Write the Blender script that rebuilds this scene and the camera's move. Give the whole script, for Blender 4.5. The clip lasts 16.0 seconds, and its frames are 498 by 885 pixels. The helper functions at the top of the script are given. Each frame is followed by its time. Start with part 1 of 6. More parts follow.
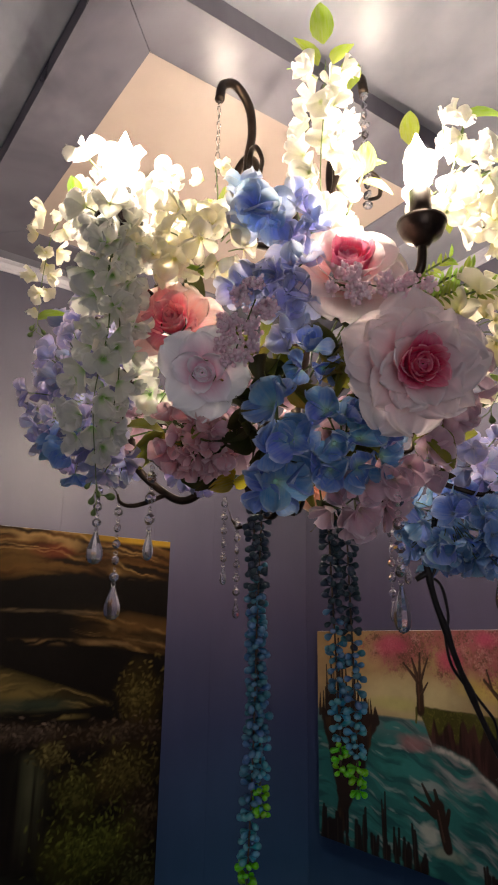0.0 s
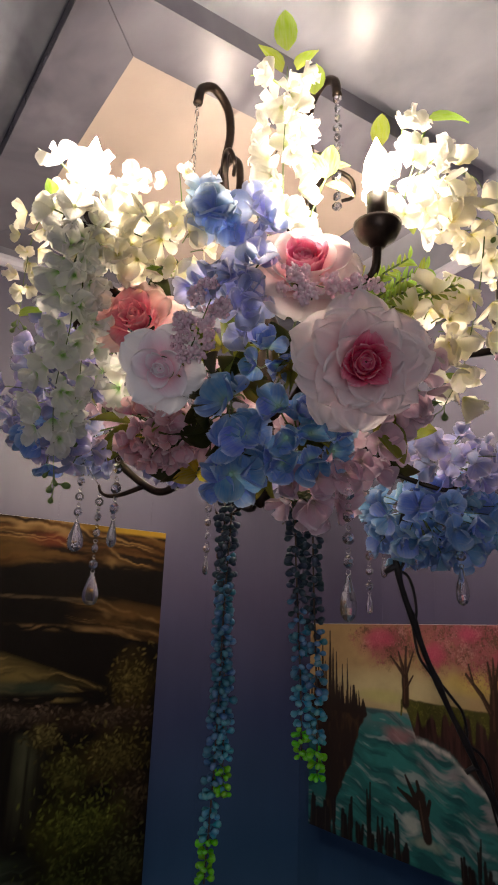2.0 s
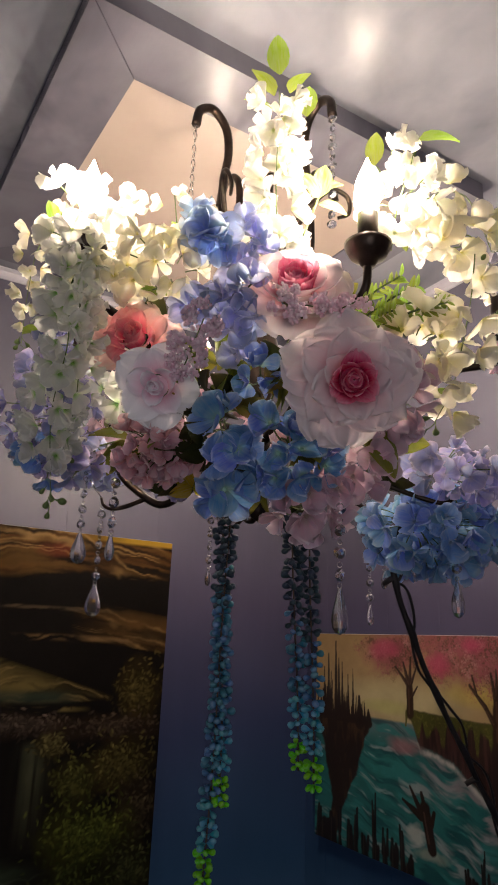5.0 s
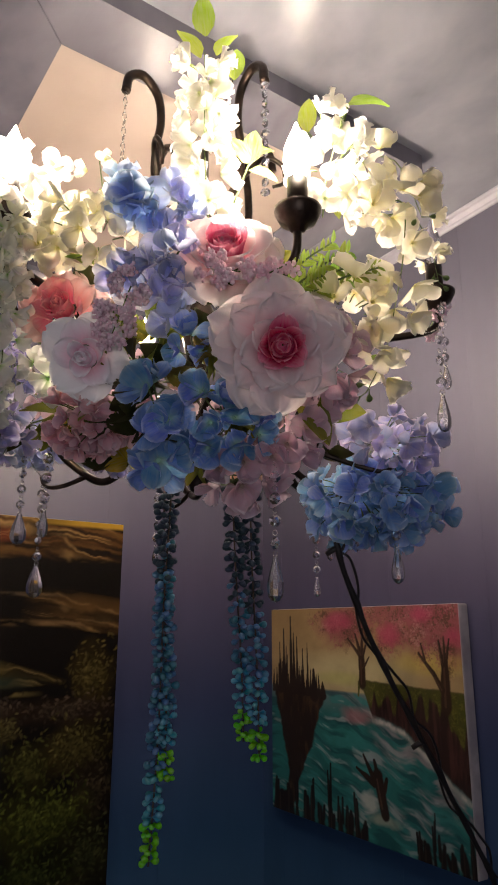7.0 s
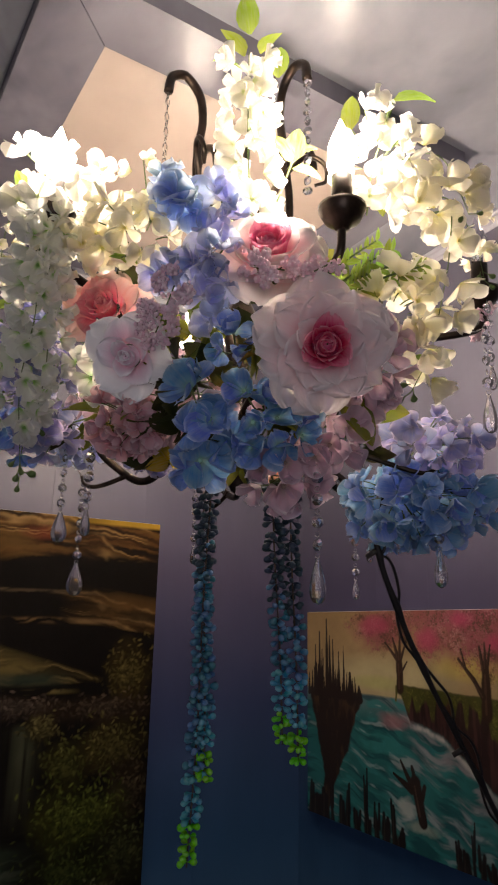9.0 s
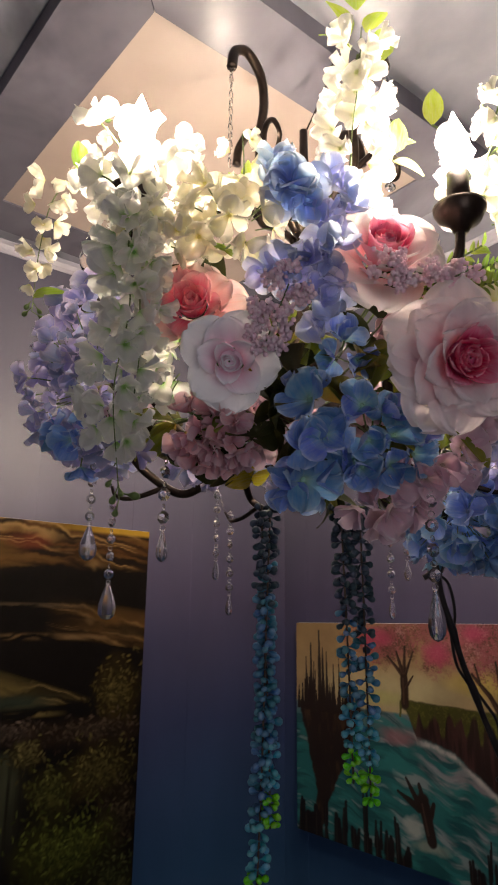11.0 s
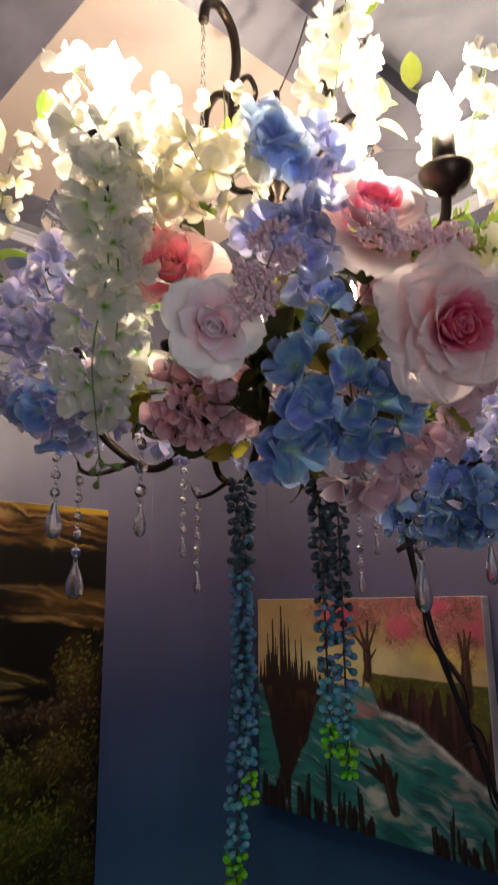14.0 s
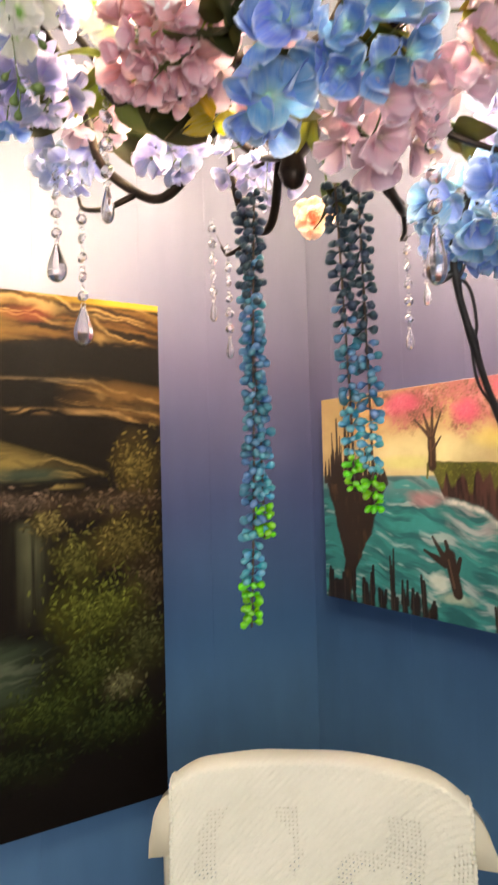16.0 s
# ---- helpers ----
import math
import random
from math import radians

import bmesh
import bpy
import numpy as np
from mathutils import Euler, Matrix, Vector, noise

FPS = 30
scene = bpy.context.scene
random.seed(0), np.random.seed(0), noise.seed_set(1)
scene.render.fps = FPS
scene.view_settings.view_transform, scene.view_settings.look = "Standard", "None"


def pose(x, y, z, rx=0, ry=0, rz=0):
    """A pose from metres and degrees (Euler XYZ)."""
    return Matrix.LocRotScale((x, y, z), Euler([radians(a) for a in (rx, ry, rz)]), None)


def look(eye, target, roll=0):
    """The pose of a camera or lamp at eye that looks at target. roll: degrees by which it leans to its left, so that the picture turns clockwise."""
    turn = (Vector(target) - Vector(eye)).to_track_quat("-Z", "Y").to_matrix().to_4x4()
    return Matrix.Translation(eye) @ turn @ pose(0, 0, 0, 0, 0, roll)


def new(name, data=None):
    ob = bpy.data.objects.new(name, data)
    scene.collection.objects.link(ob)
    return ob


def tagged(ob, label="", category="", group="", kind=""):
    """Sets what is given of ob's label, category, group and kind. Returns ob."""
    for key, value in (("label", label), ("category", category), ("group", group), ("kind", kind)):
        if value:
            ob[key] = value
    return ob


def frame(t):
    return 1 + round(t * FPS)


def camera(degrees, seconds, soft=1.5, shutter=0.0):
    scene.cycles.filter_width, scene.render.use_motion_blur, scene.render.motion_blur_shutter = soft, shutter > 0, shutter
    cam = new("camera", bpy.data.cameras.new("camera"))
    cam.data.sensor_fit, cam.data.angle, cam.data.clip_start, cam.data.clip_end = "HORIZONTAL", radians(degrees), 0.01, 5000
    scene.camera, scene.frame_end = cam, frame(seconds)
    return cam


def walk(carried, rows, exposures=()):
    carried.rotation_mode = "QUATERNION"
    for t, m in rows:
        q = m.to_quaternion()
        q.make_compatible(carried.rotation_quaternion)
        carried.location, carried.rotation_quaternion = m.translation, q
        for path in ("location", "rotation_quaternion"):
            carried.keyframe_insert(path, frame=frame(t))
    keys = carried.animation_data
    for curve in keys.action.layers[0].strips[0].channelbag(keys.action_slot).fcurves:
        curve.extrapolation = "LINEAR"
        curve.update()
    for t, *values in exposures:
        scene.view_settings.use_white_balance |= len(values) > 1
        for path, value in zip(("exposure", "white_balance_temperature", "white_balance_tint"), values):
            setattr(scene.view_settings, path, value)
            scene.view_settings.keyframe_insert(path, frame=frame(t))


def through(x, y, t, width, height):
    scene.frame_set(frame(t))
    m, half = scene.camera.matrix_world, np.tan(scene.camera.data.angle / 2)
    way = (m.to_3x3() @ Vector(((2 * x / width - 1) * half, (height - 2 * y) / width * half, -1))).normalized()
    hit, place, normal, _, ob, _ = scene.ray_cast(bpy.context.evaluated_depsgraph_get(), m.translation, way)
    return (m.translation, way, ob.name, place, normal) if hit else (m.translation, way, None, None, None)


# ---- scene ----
cam = camera(39.6, 16.0, soft=1.9, shutter=0.5)
PATH = [
    (0, (0.066, -0.029, 1.634), (-1.545, 1.018, 2.19), 0.9),
    (0.5, (0.094, -0.015, 1.633), (-1.531, 1.005, 2.197), 1.2),
    (1, (0.114, -0.007, 1.632), (-1.523, 0.998, 2.19), 2.2),
    (1.5, (0.127, 0.012, 1.628), (-1.516, 1.016, 2.169), 2.1),
    (2, (0.133, 0.02, 1.626), (-1.519, 1.01, 2.166), 2.2),
    (2.5, (0.138, 0.026, 1.626), (-1.526, 0.998, 2.162), 1.9),
    (3, (0.143, 0.028, 1.626), (-1.522, 0.99, 2.176), 1.8),
    (5.3, (0.163, 0.032, 1.632), (-1.505, 0.982, 2.192), 2.4),
    (5.5, (0.164, 0.032, 1.632), (-1.495, 0.997, 2.196), 1.9),
    (6, (0.168, 0.043, 1.628), (-1.465, 1.063, 2.171), 0.8),
    (6.5, (0.175, 0.057, 1.624), (-1.447, 1.096, 2.161), 0.6),
    (7, (0.168, 0.068, 1.618), (-1.454, 1.117, 2.136), 0.1),
    (7.5, (0.159, 0.074, 1.617), (-1.472, 1.111, 2.132), 0.4),
    (8, (0.152, 0.074, 1.619), (-1.493, 1.086, 2.137), 0.6),
    (8.5, (0.153, 0.072, 1.618), (-1.505, 1.061, 2.137), 0.8),
    (9, (0.157, 0.062, 1.618), (-1.514, 1.03, 2.139), 1.2),
    (9.5, (0.148, 0.049, 1.619), (-1.545, 0.978, 2.139), 2.1),
    (9.7, (0.139, 0.038, 1.621), (-1.56, 0.96, 2.135), 2.5),
    (11.8, (-0.094, -0.129, 1.681), (-1.479, 1.225, 2.181), 0.5),
    (12, (-0.1, -0.142, 1.684), (-1.461, 1.235, 2.183), 0.8),
    (12.5, (-0.112, -0.162, 1.687), (-1.484, 1.192, 2.219), 1.3),
    (13, (-0.105, -0.154, 1.68), (-1.506, 1.172, 2.205), 1.4),
    (13.5, (-0.088, -0.132, 1.675), (-1.509, 1.178, 2.188), 0.6),
    (14, (-0.062, -0.076, 1.655), (-1.519, 1.216, 2.111), -0.5),
    (14.5, (-0.064, -0.018, 1.622), (-1.608, 1.204, 1.973), 0.1),
    (15, (-0.068, 0.036, 1.573), (-1.702, 1.17, 1.779), -0.6),
    (15.5, (-0.067, 0.068, 1.533), (-1.707, 1.203, 1.674), -1.9),
    (16, (-0.087, 0.079, 1.501), (-1.763, 1.167, 1.569), -1.5),
]

EXPOSURES = [(0, -0.28, 6500, 10), (5.3, -0.30, 6500, 10), (6, -0.38, 6500, 10), (6.5, -0.38, 6500, 10), (7.2, -0.28, 6500, 10), (13.5, -0.28, 6500, 10), (14, -0.05, 6600, 8), (14.5, 0.9, 6700, 5), (15, 1.57, 6850, 2), (15.5, 2.0, 7000, 2), (16, 2.22, 7150, 2)]
walk(cam, [(t, look(eye, target, roll)) for t, eye, target, roll in PATH], EXPOSURES)

# ---- room sizes ----
# EAST and SOUTH are unseen, set close to steepen the fill's falloff.
WEST, NORTH, EAST, SOUTH, CEIL = -1.58, 1.25, 1.00, -1.00, 2.55
AXIS = Vector((-0.68, 0.53, 0.0))

# ---- world and front fill lamp ----
world = bpy.data.worlds.new("sky")
scene.world = world
world.use_nodes = True
wn = world.node_tree.nodes
sky = wn.new("ShaderNodeTexSky")
sky.sky_type, sky.sun_disc = "NISHITA", False
sky.sun_elevation, sky.sun_rotation = radians(25), radians(200)
world.node_tree.links.new(sky.outputs[0], wn["Background"].inputs[0])
wn["Background"].inputs[1].default_value = 0.08
FILL_WATTS, BULB_STRENGTH = 6.8, 650.0
# Added fill lamp behind the camera; no window is in view.
fill_lamp = bpy.data.lights.new("front_fill_light", "AREA")
fill_lamp.shape, fill_lamp.size, fill_lamp.size_y, fill_lamp.energy, fill_lamp.color = "RECTANGLE", 0.85, 0.95, FILL_WATTS, (0.95, 0.93, 1.0)
new("front_fill_light", fill_lamp).matrix_world = look((EAST - 0.01, -0.40, 1.35), (0, -0.40, 1.35))


# ---- materials ----
def material(name):
    m = bpy.data.materials.new(name)
    m.use_nodes = True
    n, l = m.node_tree.nodes, m.node_tree.links
    return m, n, l, n["Principled BSDF"]


def noise_node(n, l, scale, detail=4.0, rough=0.55, coord="Object", stretch=None):
    c = n.new("ShaderNodeTexCoord")
    t = n.new("ShaderNodeTexNoise")
    t.inputs["Scale"].default_value, t.inputs["Detail"].default_value, t.inputs["Roughness"].default_value = scale, detail, rough
    if stretch:
        mp = n.new("ShaderNodeMapping")
        mp.inputs["Scale"].default_value = stretch
        l.new(c.outputs[coord], mp.inputs[0])
        l.new(mp.outputs[0], t.inputs["Vector"])
    else:
        l.new(c.outputs[coord], t.inputs["Vector"])
    return t


def ramp(n, l, source, stops):
    r = n.new("ShaderNodeValToRGB")
    while len(r.color_ramp.elements) < len(stops):
        r.color_ramp.elements.new(0.5)
    for e, (p, c) in zip(r.color_ramp.elements, stops):
        e.position, e.color = p, (*c, 1)
    l.new(source, r.inputs[0])
    return r


def bump(n, l, source, b, strength, distance):
    k = n.new("ShaderNodeBump")
    k.inputs["Strength"].default_value, k.inputs["Distance"].default_value = strength, distance
    l.new(source, k.inputs["Height"])
    l.new(k.outputs[0], b.inputs["Normal"])
    return k


def mottled(name, dark, light, scale=8, rough=0.5, metal=0.0, relief=0.15, depth=0.002, spread=(0.35, 0.7), stretch=None, fine=60):
    """A surface with two scales of variation and a little relief."""
    m, n, l, b = material(name)
    big = noise_node(n, l, scale, stretch=stretch)
    r = ramp(n, l, big.outputs[0], [(spread[0], dark), (spread[1], light)])
    l.new(r.outputs[0], b.inputs["Base Color"])
    small = noise_node(n, l, fine, 3)
    bump(n, l, small.outputs[0], b, relief, depth)
    rr = n.new("ShaderNodeMapRange")
    rr.inputs["To Min"].default_value, rr.inputs["To Max"].default_value = rough - 0.07, rough + 0.1
    l.new(small.outputs[0], rr.inputs[0])
    l.new(rr.outputs[0], b.inputs["Roughness"])
    b.inputs["Metallic"].default_value = metal
    return m


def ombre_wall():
    """Semi-gloss wall paint, blended from deep blue below to lavender above, with painted dimness between."""
    m, n, l, b = material("ombre_wall_paint_dimmed")
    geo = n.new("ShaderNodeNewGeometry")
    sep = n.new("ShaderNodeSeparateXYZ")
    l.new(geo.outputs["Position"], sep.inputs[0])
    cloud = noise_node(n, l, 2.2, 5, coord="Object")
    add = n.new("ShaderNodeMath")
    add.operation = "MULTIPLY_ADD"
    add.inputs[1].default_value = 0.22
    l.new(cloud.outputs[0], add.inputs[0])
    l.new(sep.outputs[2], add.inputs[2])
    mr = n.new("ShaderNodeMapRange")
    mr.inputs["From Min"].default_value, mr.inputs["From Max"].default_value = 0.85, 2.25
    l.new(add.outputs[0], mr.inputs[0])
    # Middle stops are also darkened, putting the lower wall's dim light into the colour.
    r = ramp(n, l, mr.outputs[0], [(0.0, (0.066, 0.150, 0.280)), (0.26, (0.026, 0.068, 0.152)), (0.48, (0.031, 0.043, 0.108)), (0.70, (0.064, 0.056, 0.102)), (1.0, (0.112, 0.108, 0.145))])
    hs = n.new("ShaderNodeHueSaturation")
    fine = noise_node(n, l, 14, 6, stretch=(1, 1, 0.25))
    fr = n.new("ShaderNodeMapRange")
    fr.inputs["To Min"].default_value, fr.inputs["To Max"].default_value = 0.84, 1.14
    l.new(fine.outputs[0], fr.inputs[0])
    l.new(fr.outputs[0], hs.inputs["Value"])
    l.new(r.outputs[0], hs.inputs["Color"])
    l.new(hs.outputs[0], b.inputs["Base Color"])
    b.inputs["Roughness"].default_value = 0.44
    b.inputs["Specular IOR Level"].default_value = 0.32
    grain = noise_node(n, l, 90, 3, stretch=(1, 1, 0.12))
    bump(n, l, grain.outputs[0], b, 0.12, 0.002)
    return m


def cloud_paint(name, dark, mid, light, rough):
    """Glossy grey paint, brushed on in storm-cloud patches, with brush marks in its skin."""
    m, n, l, b = material(name)
    geo = n.new("ShaderNodeNewGeometry")
    warp = n.new("ShaderNodeTexNoise")
    warp.inputs["Scale"].default_value, warp.inputs["Detail"].default_value = 1.6, 3
    l.new(geo.outputs["Position"], warp.inputs["Vector"])
    shift = n.new("ShaderNodeVectorMath")
    shift.operation = "MULTIPLY_ADD"
    shift.inputs[1].default_value = (0.45, 0.45, 0.0)
    l.new(warp.outputs["Color"], shift.inputs[0])
    l.new(geo.outputs["Position"], shift.inputs[2])
    mp = n.new("ShaderNodeMapping")
    mp.inputs["Rotation"].default_value, mp.inputs["Scale"].default_value = (0, 0, 0.6), (1.8, 3.4, 1.0)
    l.new(shift.outputs[0], mp.inputs[0])
    cloud = n.new("ShaderNodeTexNoise")
    cloud.inputs["Scale"].default_value, cloud.inputs["Detail"].default_value, cloud.inputs["Roughness"].default_value = 1.0, 5, 0.5
    l.new(mp.outputs[0], cloud.inputs["Vector"])
    r = ramp(n, l, cloud.outputs[0], [(0.34, dark), (0.47, mid), (0.68, light)])
    l.new(r.outputs[0], b.inputs["Base Color"])
    b.inputs["Roughness"].default_value = rough
    b.inputs["Specular IOR Level"].default_value = 0.10
    swell = n.new("ShaderNodeTexNoise")
    swell.inputs["Scale"].default_value, swell.inputs["Detail"].default_value = 3.0, 1
    l.new(mp.outputs[0], swell.inputs["Vector"])
    first = n.new("ShaderNodeBump")
    first.inputs["Strength"].default_value, first.inputs["Distance"].default_value = 0.12, 0.010
    l.new(swell.outputs[0], first.inputs["Height"])
    bristle = noise_node(n, l, 1.0, 3, stretch=(16, 210, 30))
    k = bump(n, l, bristle.outputs[0], b, 0.10, 0.0015)
    l.new(first.outputs[0], k.inputs["Normal"])
    return m


def petal_material(name, stops, through=0.45, vary=0.12):
    """Dyed fabric petal: colour runs from its base to its rim, light shines through."""
    m, n, l, b = material(name)
    a = n.new("ShaderNodeAttribute")
    a.attribute_name = "t"
    r = ramp(n, l, a.outputs["Fac"], stops)
    info = n.new("ShaderNodeObjectInfo")
    cells = noise_node(n, l, 45, 4)
    mix = n.new("ShaderNodeMath")
    mix.operation = "ADD"
    l.new(info.outputs["Random"], mix.inputs[0])
    l.new(cells.outputs[0], mix.inputs[1])
    mr = n.new("ShaderNodeMapRange")
    mr.inputs["From Max"].default_value = 2.0
    mr.inputs["To Min"].default_value, mr.inputs["To Max"].default_value = 1 - 1.6 * vary, 1 + 1.2 * vary
    l.new(mix.outputs[0], mr.inputs[0])
    hs = n.new("ShaderNodeHueSaturation")
    l.new(mr.outputs[0], hs.inputs["Value"])
    l.new(r.outputs[0], hs.inputs["Color"])
    hr = n.new("ShaderNodeMapRange")
    hr.inputs["To Min"].default_value, hr.inputs["To Max"].default_value = 0.5 - 0.12 * vary, 0.5 + 0.12 * vary
    l.new(info.outputs["Random"], hr.inputs[0])
    l.new(hr.outputs[0], hs.inputs["Hue"])
    veins = noise_node(n, l, 1.0, 3, stretch=(45, 420, 60))
    bp = n.new("ShaderNodeBump")
    bp.inputs["Strength"].default_value, bp.inputs["Distance"].default_value = 0.40, 0.0012
    l.new(veins.outputs[0], bp.inputs["Height"])
    sat = n.new("ShaderNodeMapRange")
    sat.inputs["From Min"].default_value, sat.inputs["From Max"].default_value = 0.3, 0.7
    sat.inputs["To Min"].default_value, sat.inputs["To Max"].default_value = 0.82, 1.18
    l.new(veins.outputs[0], sat.inputs[0])
    l.new(sat.outputs[0], hs.inputs["Saturation"])
    l.new(hs.outputs[0], b.inputs["Base Color"])
    l.new(bp.outputs[0], b.inputs["Normal"])
    b.inputs["Roughness"].default_value = 0.62
    b.inputs["Specular IOR Level"].default_value = 0.25
    tr = n.new("ShaderNodeBsdfTranslucent")
    l.new(hs.outputs[0], tr.inputs[0])
    ms = n.new("ShaderNodeMixShader")
    ms.inputs[0].default_value = through
    l.new(b.outputs[0], ms.inputs[1])
    l.new(tr.outputs[0], ms.inputs[2])
    l.new(ms.outputs[0], n["Material Output"].inputs[0])
    return m


def glass_material(name, rough=0.02, tint=(0.97, 0.98, 1.0)):
    m, n, l, b = material(name)
    b.inputs["Transmission Weight"].default_value = 1.0
    b.inputs["IOR"].default_value = 1.38
    b.inputs["Roughness"].default_value = rough
    b.inputs["Base Color"].default_value = (*tint, 1)
    return m


def crystal_material():
    """Cut acrylic crystal: clear, with a little white mixed in and varied roughness."""
    m, n, l, b = material("cut_crystal")
    b.inputs["Transmission Weight"].default_value = 1.0
    b.inputs["IOR"].default_value = 1.49
    b.inputs["Base Color"].default_value = (0.98, 0.98, 1.0, 1)
    patchy = noise_node(n, l, 150, 3)
    mr = n.new("ShaderNodeMapRange")
    mr.inputs["To Min"].default_value, mr.inputs["To Max"].default_value = 0.0, 0.05
    l.new(patchy.outputs[0], mr.inputs[0])
    l.new(mr.outputs[0], b.inputs["Roughness"])
    tr = n.new("ShaderNodeBsdfTranslucent")
    tr.inputs[0].default_value = (0.85, 0.85, 0.88, 1)
    ms = n.new("ShaderNodeMixShader")
    ms.inputs[0].default_value = 0.05
    l.new(b.outputs[0], ms.inputs[1])
    l.new(tr.outputs[0], ms.inputs[2])
    l.new(ms.outputs[0], n["Material Output"].inputs[0])
    return m


def glow_material(name, colour, strength):
    m, n, l, b = material(name)
    b.inputs["Emission Color"].default_value = (*colour, 1)
    b.inputs["Emission Strength"].default_value = strength
    return m


def painted_material(name, rough=0.45, gloss=0.3):
    """Oil paint: the colours laid on the canvas, with brush relief and varnish."""
    m, n, l, b = material(name)
    a = n.new("ShaderNodeAttribute")
    a.attribute_name = "paint"
    l.new(a.outputs["Color"], b.inputs["Base Color"])
    b.inputs["Roughness"].default_value = rough
    b.inputs["Specular IOR Level"].default_value = gloss
    k = noise_node(n, l, 110, 4, stretch=(1, 1, 2.0))
    bump(n, l, k.outputs[0], b, 0.12, 0.0015)
    return m


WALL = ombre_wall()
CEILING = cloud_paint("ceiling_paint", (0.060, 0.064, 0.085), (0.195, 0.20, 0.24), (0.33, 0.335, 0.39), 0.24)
# The ceiling's cloud paint again, about a third darker throughout.
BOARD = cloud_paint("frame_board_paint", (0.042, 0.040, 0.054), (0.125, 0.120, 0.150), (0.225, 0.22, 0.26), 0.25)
PANEL = mottled("cream_panel", (0.34, 0.272, 0.236), (0.42, 0.345, 0.305), 3, 0.45, relief=0.04, fine=80)
TRIM = mottled("trim_paint", (0.40, 0.39, 0.46), (0.50, 0.49, 0.55), 9, 0.35)
PLASTER = mottled("far_wall_paint", (0.34, 0.34, 0.42), (0.42, 0.41, 0.48), 3, 0.55)
FLOORING = mottled("floor_wood", (0.16, 0.09, 0.05), (0.30, 0.18, 0.10), 6, 0.45, stretch=(1, 9, 1))
BRONZE = mottled("dark_bronze", (0.018, 0.013, 0.011), (0.06, 0.04, 0.028), 35, 0.33, 0.75, relief=0.2, depth=0.001, fine=160)
BLACK = mottled("black_plastic", (0.008, 0.007, 0.007), (0.025, 0.02, 0.02), 40, 0.5, relief=0.2, depth=0.001, fine=120)
CRYSTAL = crystal_material()
BULB_GLASS = glass_material("bulb_glass", 0.0)
LIT = glow_material("lit_bulb", (1.0, 0.815, 0.64), BULB_STRENGTH)
SILVER = mottled("silver_wire", (0.45, 0.43, 0.40), (0.7, 0.68, 0.64), 60, 0.25, 0.95, relief=0.05)
CANVAS = mottled("canvas_edge", (0.34, 0.31, 0.33), (0.50, 0.46, 0.47), 20, 0.8, relief=0.3, fine=300)
OIL, OIL_DARK = painted_material("oil_painting", 0.5, 0.25), painted_material("dark_oil_painting", 0.62, 0.07)
CREAM_PAINT = mottled("cream_chair_paint", (0.66, 0.60, 0.42), (0.76, 0.71, 0.54), 7, 0.45)
STEM = mottled("green_stem", (0.05, 0.09, 0.02), (0.14, 0.2, 0.05), 50, 0.55)
PIN = mottled("brown_stem", (0.03, 0.018, 0.012), (0.08, 0.05, 0.03), 50, 0.6)

WHITE_P = petal_material("white_petal", [(0.0, (0.66, 0.72, 0.42)), (0.15, (0.90, 0.89, 0.80)), (1.0, (0.93, 0.92, 0.89))], 0.80, 0.05)
MINT_P = petal_material("greenish_white_petal", [(0.0, (0.36, 0.62, 0.20)), (0.14, (0.66, 0.79, 0.52)), (0.30, (0.89, 0.90, 0.82)), (1.0, (0.94, 0.94, 0.90))], 0.72, 0.05)
CREAM_P = petal_material("cream_petal", [(0.0, (0.74, 0.70, 0.30)), (0.20, (0.91, 0.88, 0.70)), (1.0, (0.94, 0.91, 0.82))], 0.80, 0.06)
BLUE_P = petal_material("blue_petal", [(0.0, (0.46, 0.70, 0.54)), (0.20, (0.36, 0.57, 0.72)), (0.45, (0.22, 0.36, 0.72)), (0.82, (0.32, 0.49, 0.80)), (1.0, (0.60, 0.73, 0.90))], 0.42, 0.24)
SKY_P = petal_material("sky_blue_petal", [(0.0, (0.34, 0.44, 0.58)), (0.2, (0.25, 0.40, 0.72)), (0.6, (0.31, 0.49, 0.78)), (0.9, (0.44, 0.61, 0.84)), (1.0, (0.60, 0.73, 0.88))], 0.42, 0.24)
VIOLET_P = petal_material("violet_petal", [(0.0, (0.54, 0.54, 0.66)), (0.25, (0.44, 0.49, 0.79)), (0.7, (0.58, 0.63, 0.84)), (1.0, (0.76, 0.79, 0.91))], 0.56, 0.22)
LILAC_P = petal_material("lilac_petal", [(0.0, (0.46, 0.43, 0.56)), (0.3, (0.38, 0.40, 0.68)), (0.75, (0.53, 0.51, 0.74)), (1.0, (0.76, 0.69, 0.81))], 0.46, 0.30)
MAUVE_P = petal_material("mauve_pink_petal", [(0.0, (0.46, 0.36, 0.32)), (0.3, (0.67, 0.46, 0.54)), (0.85, (0.76, 0.59, 0.67)), (1.0, (0.84, 0.72, 0.77))], 0.40, 0.18)
PINK_P = petal_material("dusty_pink_petal", [(0.0, (0.54, 0.26, 0.29)), (0.4, (0.78, 0.46, 0.51)), (0.9, (0.84, 0.60, 0.64)), (1.0, (0.88, 0.71, 0.73))], 0.42, 0.16)
ROSE_PALE = petal_material("pale_pink_rose_petal", [(0.0, (0.88, 0.42, 0.50)), (0.28, (0.92, 0.66, 0.70)), (0.55, (0.94, 0.82, 0.83)), (1.0, (0.95, 0.90, 0.89))], 0.52, 0.04)
